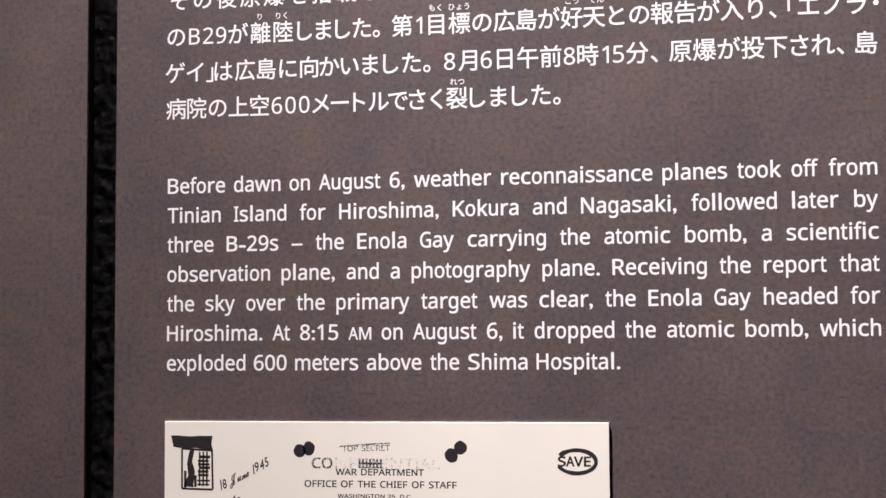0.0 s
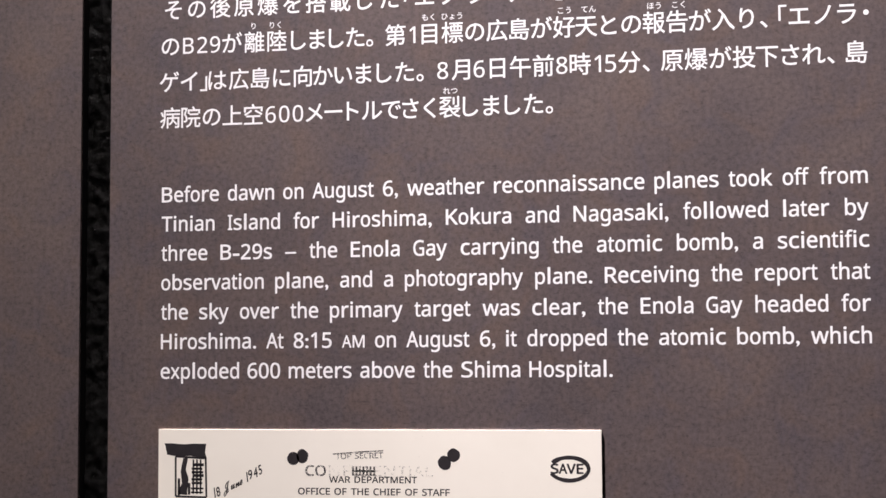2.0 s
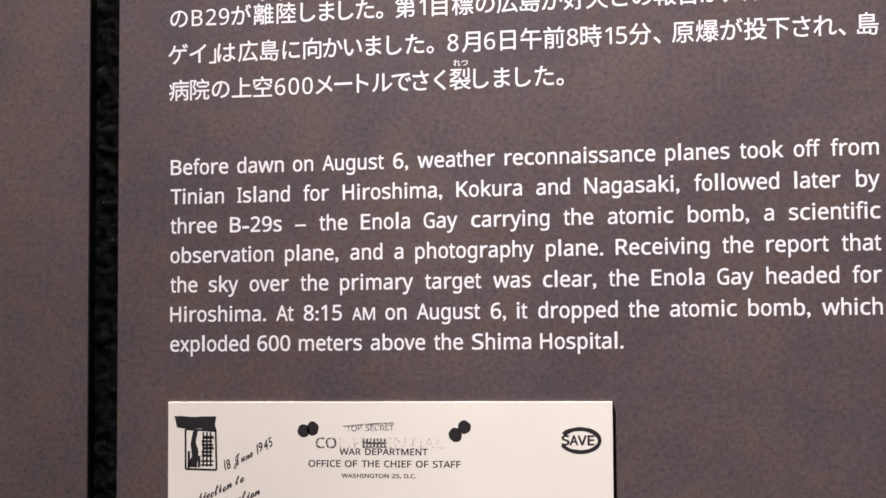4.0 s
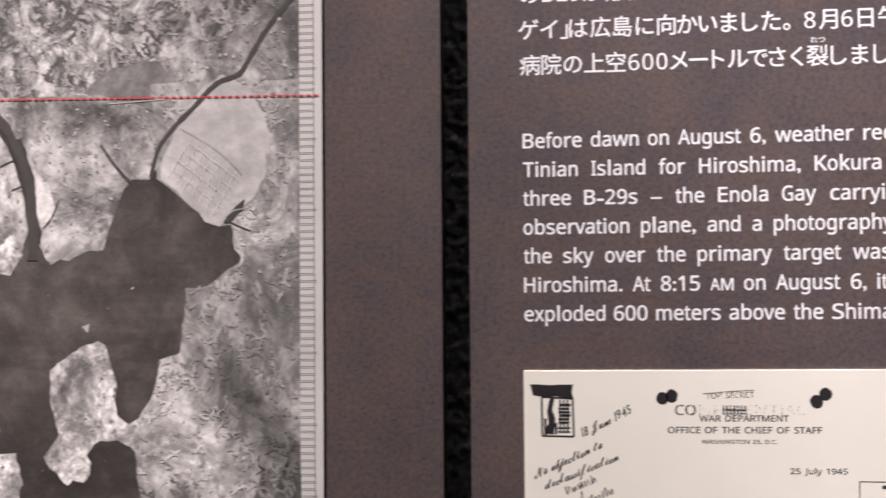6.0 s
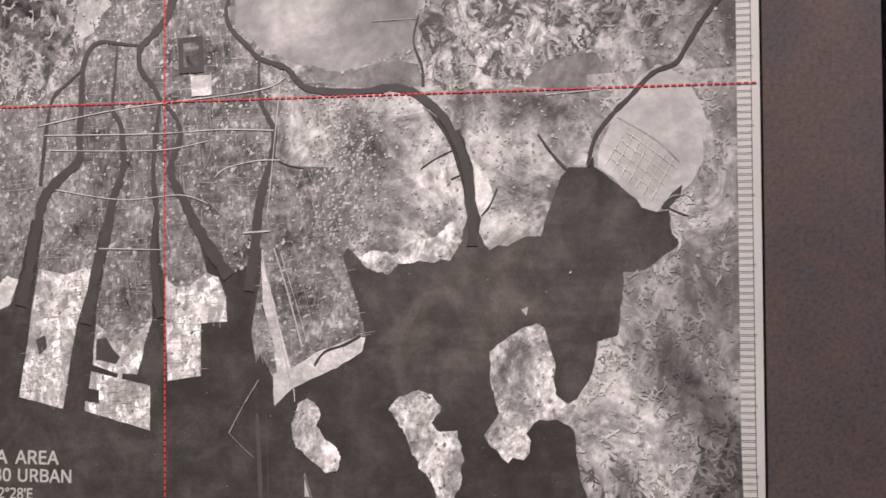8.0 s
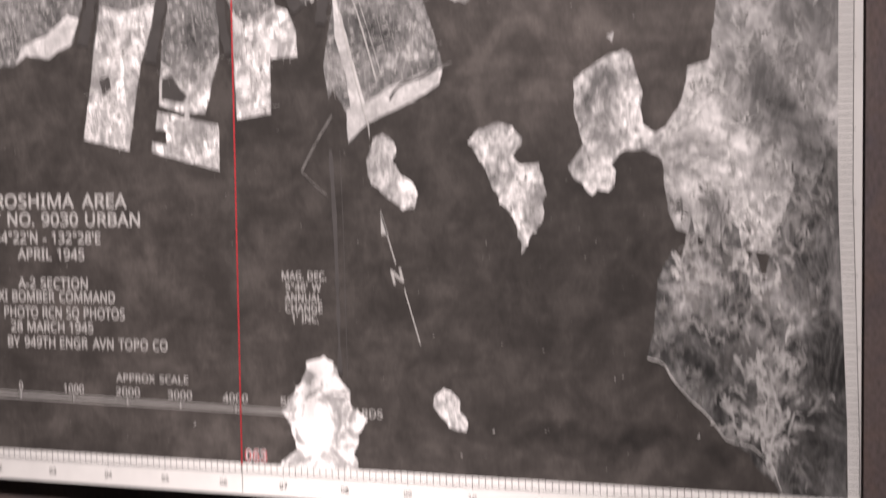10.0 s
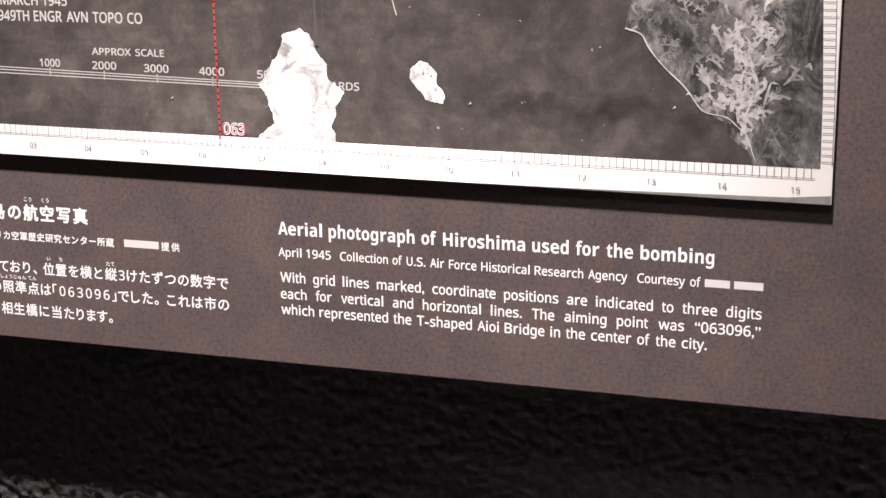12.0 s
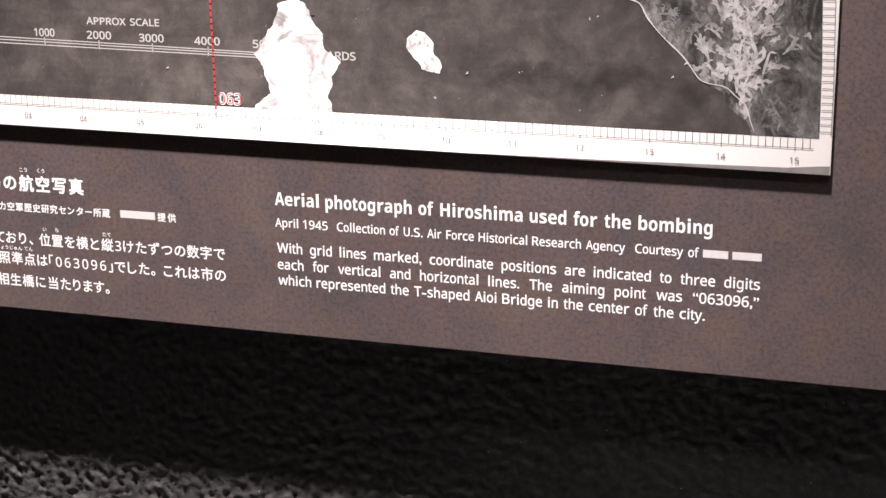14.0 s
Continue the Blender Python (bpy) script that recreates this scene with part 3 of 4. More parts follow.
part("strike_line", ribbon([(0.1062, 1.2612), (0.1180, 1.2622), (0.1290, 1.2628)], LINK, 0.0005), M_WORN, letter)
part("stamp_lettering", words_line("CO", 0.0935, 0.1030, 1.2517, 0.0045, LINK, 0.02)[0], faded_ink("stamp_ink", (0.04, 0.036, 0.036), 0.57), letter, "patchy faded stamp")
part("stamp_lettering", words_line("NFIDENTIAL", 0.1042, 0.1515, 1.2517, 0.0045, LINK, 0.004)[0], faded_ink("faint_stamp_ink", (0.12, 0.11, 0.105), 0.43), letter, "nearly vanished stamp")
part("smudge", joined([rects([(0.1148 + 0.0016 * k, 0.1157 + 0.0016 * k, 1.2519, 1.2560) for k in range(7)] + [(0.1148, 0.1256, 1.2535, 1.2543), (0.1148, 0.1256, 1.2519, 1.2524)], LINK - 0.000001)]), faded_ink("smudge_ink", (0.05, 0.045, 0.045), 0.57), letter)


def ring(x, z, rx, rz, width, a0, a1):
    pts = [(x + rx * math.cos(a0 + (a1 - a0) * k / 40), z + rz * math.sin(a0 + (a1 - a0) * k / 40)) for k in range(41)]
    return ribbon(pts, LINK, width, uneven=0.3)


save = part("save_stamp", ring(0.2107, 1.2554, 0.0083, 0.0049, 0.0017, radians(-158), radians(150)), M_INK, letter, "black oval stamp")
part("stamp_word", words_line("SAVE", 0.2026, 0.2168, 1.2535, 0.0040, LINK, 0.03)[0], M_INK, save)
# The dark tape and the small picture stamp under it.
part("tape_mark", flat(rough_edge([(0.0280, 1.2655), (0.0475, 1.2657), (0.0470, 1.2615), (0.0478, 1.2590), (0.0400, 1.2600), (0.0340, 1.2598), (0.0290, 1.2607)], 6, 0.0006), LINK), M_INK, letter)
frame_pts = [(0.0330, 1.2598), (0.0472, 1.2590), (0.0476, 1.2417), (0.0331, 1.2420)]
stamp = part("picture_stamp", joined([ribbon([a, b], LINK, 0.0009) for a, b in zip(frame_pts, frame_pts[1:] + frame_pts[:1])]), M_INK, letter, "small framed picture stamp, abstract dark shapes")
rnd = random.Random(4)
part("stamp_shape", joined([flat(rough_edge([(0.0340, 1.2430), (0.0385, 1.2428), (0.0392, 1.2500), (0.0378, 1.2540), (0.0388, 1.2592), (0.0362, 1.2588), (0.0352, 1.2530), (0.0358, 1.2480)], 6, 0.0009), LINK),
                            rects([(0.0402, 0.0460, 1.2435, 1.2442), (0.0402, 0.0462, 1.2452, 1.2460)], LINK)]), M_INK, stamp)
part("stamp_hatching", rects([(0.0404 + rnd.random() * 0.001, 0.0455 + rnd.random() * 0.001, z, z + 0.0009 + rnd.random() * 0.0005) for z in np.arange(1.2475, 1.2570, 0.0016)]
                         + [(0.0410 + k * 0.0017, 0.0418 + k * 0.0017, 1.2432, 1.2585) for k in range(3)] + [(0.0340, 0.0352, 1.2425, 1.2500), (0.0388, 0.0400, 1.2428, 1.2480)], LINK), M_INK, stamp)


def scrawl(x0, z0, x1, z1, high, loops, seed, heavy=0.0005):
    """A run of illegible pen strokes along a slanting line."""
    r = random.Random(seed)
    n, turn = loops * 4, math.atan2(z1 - z0, x1 - x0)
    far = math.hypot(x1 - x0, z1 - z0)
    runs, pts = [], []
    for k in range(n):
        if k and k % 4 == 0 and r.random() < 0.3:
            runs.append(pts)
            pts = []
        a = far * (k + r.random() * 0.5) / n
        tall = high * (1.9 if r.random() < 0.14 else 1.0)
        b = tall * (0.5 + 0.5 * (-1) ** k) * (0.6 + 0.5 * r.random()) + 0.25 * b_slant(a)
        pts.append((x0 + a * math.cos(turn) - (b - a * 0) * math.sin(turn) + b * 0.3, z0 + a * math.sin(turn) + b * math.cos(turn)))
    runs.append(pts)
    return joined([ribbon(smooth(p, 5), LINK, heavy, heavy * 0.7, 0.8) for p in runs if len(p) > 2])


def b_slant(a):
    return 0.0004 * math.sin(a * 900)


def pen(text, x0, z0, x1, z1, high):
    """A slanting handwritten line with looped letters and an uneven foot."""
    script = "".join(chr((0x1D4D0 if c.isupper() else 0x1D4EA) + ord(c) - ord("A" if c.isupper() else "a")) if c.isalpha() else c for c in text)
    r, turn, far = random.Random(len(text)), math.atan2(z1 - z0, x1 - x0), math.hypot(x1 - x0, z1 - z0)
    wide = [0.32 if c == " " else glyphs(c, 0.02)[0][:, 0].max() + (0.14 if c.isascii() else 0.0) for c in script]
    k, x, pieces = far / sum(wide), 0.0, []
    for c, w in zip(script, wide):
        if c != " ":
            lift = r.uniform(-0.06, 0.06) * high
            pieces.append((glyphs(c, 0.02), x0 + x * k * math.cos(turn) - lift * math.sin(turn), z0 + x * k * math.sin(turn) + lift * math.cos(turn), k * r.uniform(0.95, 1.08), high / CAP * r.uniform(0.9, 1.1), 0.3, turn + r.uniform(-0.05, 0.05)))
        x += w
    return placed(pieces, LINK)


for args in (("18 June 1945", 0.0508, 1.2412, 0.0745, 1.2528, 0.0042), ("No objection to", 0.0298, 1.2222, 0.0606, 1.2368, 0.0044), ("declassification", 0.0340, 1.2176, 0.0680, 1.2312, 0.0042)):
    part("handwriting", pen(*args), M_TYPE, letter, "slanting pen note in black ink")
for n, args in enumerate(((0.0435, 1.2150, 0.0580, 1.2212, 0.0040, 5), (0.0450, 1.2080, 0.0660, 1.2160, 0.0034, 7))):
    part("handwriting", scrawl(*args[:4], args[4], args[5], seed=n + 11), M_TYPE, letter, "illegible slanting pen note")
bx = [(0.1743, 1.2222), (0.2217, 1.2218), (0.2217, 1.2110), (0.1743, 1.2114)]
part("stamp_box", joined([ribbon([a, b], LINK, 0.0005) for a, b in zip(bx, bx[1:] + bx[:1])]), M_TYPE, letter)
part("typed_bar", rects([(0.184 + 0.0044 * k, 0.187 + 0.0044 * k, 1.2190, 1.2206) for k in range(7)], LINK), M_TYPE, letter)
rnd = random.Random(8)
for row in range(12):
    z = 1.203 - row * 0.014
    x, bars = 0.045, []
    while x < 0.205:
        w = 0.004 + rnd.random() * 0.013
        bars.append((x, min(x + w, 0.208), z, z + 0.0019))
        x += w + 0.0028
    part("typed_bar", rects(bars, LINK), M_TYPE, letter)

# ---- the panel with the photograph ----
map_panel = part("photo_panel", slab(-0.672, -0.0120, 0.0, WALL_Y + 0.011, 0.9545, 1.76, M_PANEL, M_EDGE, 0.0005), None)
tagged(map_panel, "mottled brown panel with photograph and white caption on plaster wall", "caption panel")
part("text_line", words_line("Aerial photograph of Hiroshima used for the bombing", -0.3527, -0.1230, 1.0259, 0.0069, INK, 0.0, bold=True)[0], M_WHITE, map_panel, "bold white title")
for line, x0, x1 in (("April 1945", -0.3530, -0.3232), ("Collection of U.S. Air Force Historical Research Agency", -0.3180, -0.1655), ("Courtesy of", -0.1605, -0.1292)):
    part("text_line", words_line(line, x0, x1, 1.0141, 0.0046, INK, 0.012)[0], M_WHITE, map_panel)
part("name_bar", rects([(-0.1272, -0.1150, 1.0143, 1.0182), (-0.1130, -0.0990, 1.0143, 1.0182)], INK), M_BAR, map_panel, "plain pale bar")
mesh, NARROW = words_line("which represented the T-shaped Aioi Bridge in the center of the city.", -0.3525, -0.1252, 0.9822, 0.0053, INK, 0.014)
part("text_line", mesh, M_WHITE, map_panel)
part("text_line", words_line("With grid lines marked, coordinate positions are indicated to three digits", -0.3525, -0.0992, 1.0000, 0.0053, INK, 0.014, NARROW)[0], M_WHITE, map_panel)
part("text_line", words_line("each for vertical and horizontal lines. The aiming point was “063096,”", -0.3525, -0.0994, 0.9909, 0.0053, INK, 0.014, NARROW)[0], M_WHITE, map_panel)
part("text_line", kana_line("広島の航空写真", -0.5395, -0.4662, 1.0240, 0.0096, INK, 0.03), M_WHITE, map_panel, "bold white title")
part("text_line", kana_line("メリカ空軍歴史研究センター所蔵", -0.5330, -0.4512, 1.0122, 0.0052, INK, 0.02), M_WHITE, map_panel)
part("name_bar", rects([(-0.4452, -0.4240, 1.0128, 1.0170)], INK), M_BAR, map_panel, "plain pale bar")
part("text_line", kana_line("提供", -0.4230, -0.4109, 1.0122, 0.0052, INK, 0.02), M_WHITE, map_panel)
CAPTION = [
    (0.9930, (("れており、", -0.5340, -0.4985), ("位置を横と縦", -0.4977, -0.4506), ("3けたずつの数字で", -0.4502, -0.3826))),
    (0.9810, (("の照準点は", -0.5330, -0.4925), ("「", -0.4943, -0.4893), ("063096", -0.4888, -0.4553), ("」", -0.4552, -0.4517), ("でした。", -0.4512, -0.4215), ("これは市の", -0.4220, -0.3826))),
    (0.9682, (("の相生橋に当", -0.5350, -0.4866), ("たります。", -0.4862, -0.4510))),
]
for foot, runs in CAPTION:
    part("text_line", joined([kana_line(text, x0, x1, foot, 0.0077, INK, 0.016) for text, x0, x1 in runs]), M_WHITE, map_panel)
for small, x, z in (("こう", -0.5040, 1.0350), ("くう", -0.4930, 1.0350), ("い", -0.4935, 1.0017), ("ち", -0.4857, 1.0017), ("たて", -0.4545, 1.0014), ("しょうじゅん", -0.5175, 0.9895), ("てん", -0.5050, 0.9895)):
    part("reading_aid", reading(small, x, z, 0.0028, INK), M_WHITE, map_panel)

# ---- the aerial photograph: laid out in the units of its own printed rulers ----
PX0, PX1, PZ0, PZ1 = -0.6150, -0.0691, 1.0604, 1.640
FRONT = -0.00072
photo = part("aerial_photograph", slab(PX0, PX1, FRONT, 0.0002, PZ0, PZ1, M_PAPER, M_EDGE, 0.0002), None)
tagged(photo, "black-and-white aerial photograph of a delta city with ruled margins", "photograph")


def sag(x):
    """The foot of the sheet runs a little downhill to the right."""
    return -0.0060 * (x + 0.386)


for v in photo.data.vertices:
    if v.co.z < 1.3:
        v.co.z += sag(v.co.x)
layer = [FRONT - 0.000004]


def up():
    """The next printed layer, a hair nearer."""
    layer[0] -= 0.0000002
    return layer[0]


def at(points):
    return [(-0.6004 + 0.0343 * u, 1.079 + 0.0337 * v) for u, v in points]


IMG_R, IMG_B = -0.0800, 1.0774


def flare(z):
    return min(1.0, max(0.0, (1.22 - z) / 0.12))


def rim(z):
    """The picture's right border, which leans out near the foot of the sheet."""
    return -0.0803 + 0.0053 * flare(z)


# Flat grey strip: the shade of the curled lower edge is in its colour.
part("paper_fold_shade", flat([(x, PZ0 + sag(x) + 0.0002) for x in (-0.24, PX1 - 0.0004)] + [(x, PZ0 + sag(x) + h) for x, h in ((PX1 - 0.0004, 0.0044), (PX1 - 0.006, 0.0040), (PX1 - 0.02, 0.0026), (PX1 - 0.05, 0.0020), (-0.18, 0.0009), (-0.24, 0.0003))], up()), M_FOLD_SHADE, photo, "painted grey shade of the paper's turned lower edge")
part("sea", flat([(-0.595, IMG_B + sag(-0.595)), (rim(IMG_B), IMG_B + sag(-0.08)), (rim(1.11), 1.11), (rim(1.22), 1.22), (rim(1.6), 1.625), (-0.595, 1.625)], up()), M_SEA, photo, "dark grey water")
TXT = up()


def clip(points):
    return [(min(max(x, -0.595), rim(z)), min(max(z, IMG_B + sag(min(x, -0.075))), 1.625)) for x, z in points]


seeds = iter(range(1, 999))


SHORES = []


def land(name, outline, mat, wild=0.0011, label=""):
    pts = clip(rough_edge(at(outline), 9, wild, next(seeds) * 3.7))
    SHORES.append((mat, at(outline)))
    return part(name, flat(pts, up()), mat, photo, label)


def river(points, w0, w1, mat=None, name="river"):
    pts = smooth(at(points), 6)
    return part(name, ribbon(pts, up(), w0 * 0.8, w1 * (0.88 if mat is None else 0.8), 0.5 if mat is None else 0.9), mat or M_RIVER, photo)


land("plain", [(0.2, 9.2), (0.2, 15.9), (15.3, 15.9), (15.3, 9.6), (13.1, 9.3), (11.0, 9.1), (10.4, 9.6), (8.2, 9.2), (8.1, 7.9), (3.9, 7.9)], M_FIELD)
land("town", [(3.3, 8.3), (3.5, 10.0), (4.8, 10.7), (5.2, 11.4), (6.3, 11.9), (7.3, 11.9), (8.0, 10.4), (9.0, 9.8), (9.1, 8.9), (8.9, 7.5), (7.7, 7.4), (6.2, 8.1), (5.4, 8.2), (4.2, 8.0)], M_TOWN, 0.006)
land("north_plain", [(7.45, 12.6), (10.4, 12.6), (10.45, 10.46), (10.0, 10.31), (9.27, 10.08), (8.6, 10.2), (7.95, 10.5), (7.45, 10.9)], M_PLAIN, 0.002)
land("dark_field", [(8.71, 10.2), (9.27, 10.04), (10.0, 10.26), (10.45, 10.15), (10.54, 9.8), (9.64, 9.8), (8.81, 9.93)], M_DARKFIELD)
land("hill", [(10.54, 11.11), (11.08, 12.6), (15.3, 12.6), (15.3, 11.6), (14.2, 10.6), (13.43, 10.33), (13.14, 10.1), (12.29, 9.89), (11.86, 9.56), (11.25, 9.55), (10.67, 9.79), (10.45, 10.42)], M_HILL, 0.003, "light and dark wooded hills")
land("dark_field", [(12.0, 9.75), (12.5, 10.1), (13.1, 10.2), (13.4, 9.85), (13.3, 9.4), (12.4, 9.4)], M_DARKFIELD, 0.002)
land("hill", [(0.2, 13.5), (4.69, 12.9), (4.65, 11.11), (4.76, 10.64), (4.36, 10.1), (3.89, 9.84), (2.4, 9.9), (0.2, 10.4)], M_HILL, 0.003, "light and dark wooded hills")
land("west_shore", [(0.2, 10.0), (0.2, 6.0), (1.3, 5.9), (2.05, 6.19), (2.47, 6.2), (2.68, 6.36), (3.09, 6.32), (3.5, 6.52), (3.65, 6.92), (3.86, 7.82), (4.02, 8.53), (4.12, 8.89), (3.6, 9.9)], M_TOWN)
land("reclaimed_strip", [(2.5, 6.25), (2.68, 6.36), (3.09, 6.32), (3.5, 6.52), (3.65, 6.92), (3.45, 7.0), (3.1, 6.7), (2.6, 6.5)], M_STRIP)
land("quay", [(4.24, 8.88), (4.06, 7.54), (3.88, 6.3), (4.74, 6.3), (4.89, 6.7), (5.1, 7.67), (5.31, 7.93), (5.35, 8.82)], M_TOWN, 0.0005)
land("quay", [(4.02, 7.1), (3.69, 5.01), (4.49, 4.83), (4.71, 6.17), (4.89, 6.7), (4.98, 7.15), (4.5, 7.0)], M_QUAY, 0.0004)
land("quay", [(5.44, 8.81), (5.31, 7.66), (5.09, 6.51), (5.01, 5.54), (5.42, 5.41), (5.8, 5.39), (5.9, 5.79), (6.05, 6.31), (6.04, 7.54), (6.08, 8.77)], M_TOWN, 0.0005)
land("quay", [(5.07, 6.2), (5.01, 5.54), (5.42, 5.41), (5.8, 5.39), (5.9, 5.79), (6.05, 6.31), (5.8, 6.05), (5.6, 5.85), (5.35, 6.0)], M_QUAY, 0.0006)
land("basin", [(5.08, 5.95), (5.06, 5.62), (5.42, 5.55), (5.5, 5.66), (5.36, 5.8), (5.25, 5.98)], M_RIVER, 0.0005)
land("basin", [(3.98, 5.95), (4.15, 6.02), (4.2, 5.8), (4.05, 5.7)], M_RIVER, 0.0004)
land("quay_island", [(4.98, 5.43), (6.02, 5.21), (6.02, 4.5), (4.88, 4.8), (4.88, 4.96), (5.13, 4.91), (5.13, 5.13), (4.95, 5.16)], M_QUAY, 0.0003)
land("causeway", [(5.46, 5.42), (5.54, 5.42), (5.52, 5.28), (5.44, 5.3)], M_QUAY, 0.0001)
land("delta_town", [(6.18, 8.77), (6.15, 7.72), (6.2, 7.1), (6.31, 6.79), (6.8, 6.7), (6.99, 7.0), (6.72, 7.95), (6.44, 8.75)], M_TOWN, 0.0005)
land("quay", [(6.25, 6.95), (6.33, 5.29), (6.89, 5.37), (6.89, 6.2), (7.33, 6.23), (7.31, 6.62), (7.18, 6.93), (6.99, 7.0), (6.7, 6.8), (6.45, 6.78)], M_QUAY, 0.0004)
land("delta_town", [(6.68, 8.74), (7.0, 7.59), (7.27, 7.15), (7.45, 7.01), (7.68, 7.11), (7.66, 7.82), (7.74, 8.68)], M_TOWN, 0.0007)
land("east_plain", [(8.05, 10.1), (8.16, 7.51), (9.22, 7.22), (9.32, 7.35), (9.45, 7.22), (9.63, 7.04), (9.95, 6.93), (10.17, 7.12), (10.53, 7.13), (10.93, 7.15), (11.1, 7.4), (11.19, 7.79), (11.11, 8.39), (10.89, 9.0), (10.45, 9.59), (10.09, 9.75), (9.64, 9.71), (9.09, 9.73), (8.06, 9.9)], M_FIELD, 0.0009)
land("reclaimed_strip", [(9.45, 7.22), (9.63, 7.04), (9.95, 6.93), (10.17, 7.12), (10.53, 7.13), (10.93, 7.15), (11.1, 7.4), (11.0, 7.75), (10.7, 7.5), (10.3, 7.4), (10.05, 7.22), (9.8, 7.3)], M_ISLE, 0.002)
land("harbour", [(7.9, 8.67), (7.91, 7.03), (7.74, 6.09), (7.81, 5.57), (7.9, 5.74), (8.1, 5.35), (8.12, 4.88), (8.44, 5.2), (9.15, 5.51), (9.54, 5.75), (9.61, 6.0), (9.42, 6.64), (9.2, 7.33), (9.12, 8.6)], M_TOWN, 0.0006)
land("reclaimed_strip", [(8.13, 4.92), (8.44, 5.2), (9.15, 5.51), (9.54, 5.75), (9.6, 5.98), (9.45, 5.98), (8.8, 5.74), (8.45, 5.52), (8.1, 5.4)], M_STRIP, 0.0005)
land("reclaimed_strip", [(7.9, 7.2), (7.96, 7.1), (8.2, 6.2), (8.45, 5.3), (8.2, 5.2), (8.1, 5.9), (7.93, 6.5)], M_STRIP, 0.0004)
land("river_bank", [(10.54, 9.71), (11.07, 9.17), (11.29, 8.56), (11.33, 7.96), (11.41, 7.74), (11.37, 7.53), (11.54, 7.27), (11.67, 7.35), (11.8, 7.33), (12.1, 7.47), (12.31, 7.46), (12.4, 7.76), (12.62, 8.34), (12.75, 8.49), (13.0, 8.47), (13.13, 8.66), (13.22, 9.42), (12.29, 9.71)], M_FIELD, 0.0008)
land("reclaimed_strip", [(11.3, 8.6), (11.5, 8.45), (11.6, 8.1), (11.45, 7.8), (11.36, 7.9)], M_STRIP, 0.0006)
land("east_shore", [(13.01, 9.85), (13.12, 8.49), (13.62, 8.06), (14.03, 7.78), (14.19, 7.8), (14.23, 7.46), (14.35, 7.32), (14.1, 7.14), (13.85, 6.94), (13.53, 6.92), (13.54, 6.73), (13.48, 6.4), (13.43, 5.99), (13.14, 5.91), (13.1, 5.57), (13.01, 5.33), (12.84, 5.06), (12.63, 4.95), (12.47, 5.06), (12.3, 5.0), (12.2, 4.75), (12.59, 4.77), (12.8, 4.58), (12.83, 4.28), (12.86, 3.95), (12.97, 3.63), (15.3, 3.0), (15.3, 9.85)], M_SLOPE, 0.0008)
land("bright_isle", [(12.24, 6.17), (12.36, 6.11), (12.42, 5.9), (12.52, 5.54), (12.49, 5.35), (12.52, 5.13), (12.66, 5.01), (12.82, 4.98), (12.71, 4.67), (12.52, 4.76), (12.32, 4.78), (12.2, 4.71), (12.08, 4.55), (12.15, 4.44), (12.13, 4.26), (12.04, 4.16), (11.87, 4.19), (11.8, 4.11), (11.71, 4.18), (11.64, 4.29), (11.54, 4.35), (11.45, 4.52), (11.56, 4.67), (11.67, 4.84), (11.61, 5.07), (11.53, 5.3), (11.55, 5.56), (11.53, 5.76), (11.74, 5.92), (11.98, 6.07)], M_ISLE, 0.0008)
land("mudflat", [(13.47, 9.41), (13.17, 8.66), (13.17, 8.48), (13.37, 8.32), (13.62, 8.06), (13.82, 7.85), (14.03, 7.78), (14.48, 8.16), (14.69, 8.52), (14.71, 9.22), (14.46, 9.75), (14.05, 9.95), (13.75, 9.75)], M_MUD, 0.0009)
land("mountain", [(15.3, 0.02), (15.3, 4.3), (15.0, 4.55), (14.8, 4.1), (14.62, 4.35), (14.45, 3.8), (14.3, 3.5), (14.2, 2.9), (14.06, 3.35), (13.92, 3.1), (13.85, 3.65), (13.7, 3.8), (13.55, 3.35), (13.42, 3.75), (13.32, 3.25), (13.2, 3.8), (13.05, 3.2), (12.95, 3.35), (12.73, 2.9), (12.66, 2.09), (12.58, 1.78), (12.81, 1.74), (12.91, 1.53), (13.15, 1.24), (13.43, 0.99), (13.64, 0.71), (13.76, 0.61), (14.0, 0.5), (14.03, 0.38), (14.1, 0.28), (14.2, 0.19), (14.33, 0.1), (14.42, -0.11), (15.5, -0.2)], M_RIDGE, 0.0006, "dark ridged mountain land")
land("island", [(8.49, 4.96), (8.67, 5.03), (8.83, 4.91), (8.88, 4.74), (8.81, 4.63), (9.04, 4.35), (9.21, 4.17), (9.13, 3.91), (8.95, 3.9), (8.77, 4.09), (8.49, 4.24), (8.42, 4.56)], M_ISLE, 0.0017, "small pale island")
land("island", [(9.95, 4.88), (10.19, 5.11), (10.44, 5.17), (10.65, 5.11), (10.8, 4.9), (10.63, 4.69), (10.78, 4.54), (11.03, 4.57), (11.13, 4.11), (11.06, 3.7), (10.77, 3.24), (10.65, 3.78), (10.44, 4.03), (10.27, 4.36), (10.14, 4.7)], M_ISLE, 0.0017, "long pale island")
land("islet", [(12.01, 6.38), (12.12, 6.42), (12.09, 6.29)], M_STRIP, 0.0002)
land("island", [(7.67, 1.66), (7.85, 1.56), (7.93, 1.35), (8.11, 1.14), (8.1, 0.93), (8.39, 0.74), (8.23, 0.5), (8.17, 0.24), (8.23, -0.07), (6.97, -0.05), (7.23, 0.24), (7.13, 0.59), (7.0, 0.76), (7.15, 1.02), (7.34, 1.29), (7.44, 1.55)], M_CHALK, 0.0019, "white chalky island")
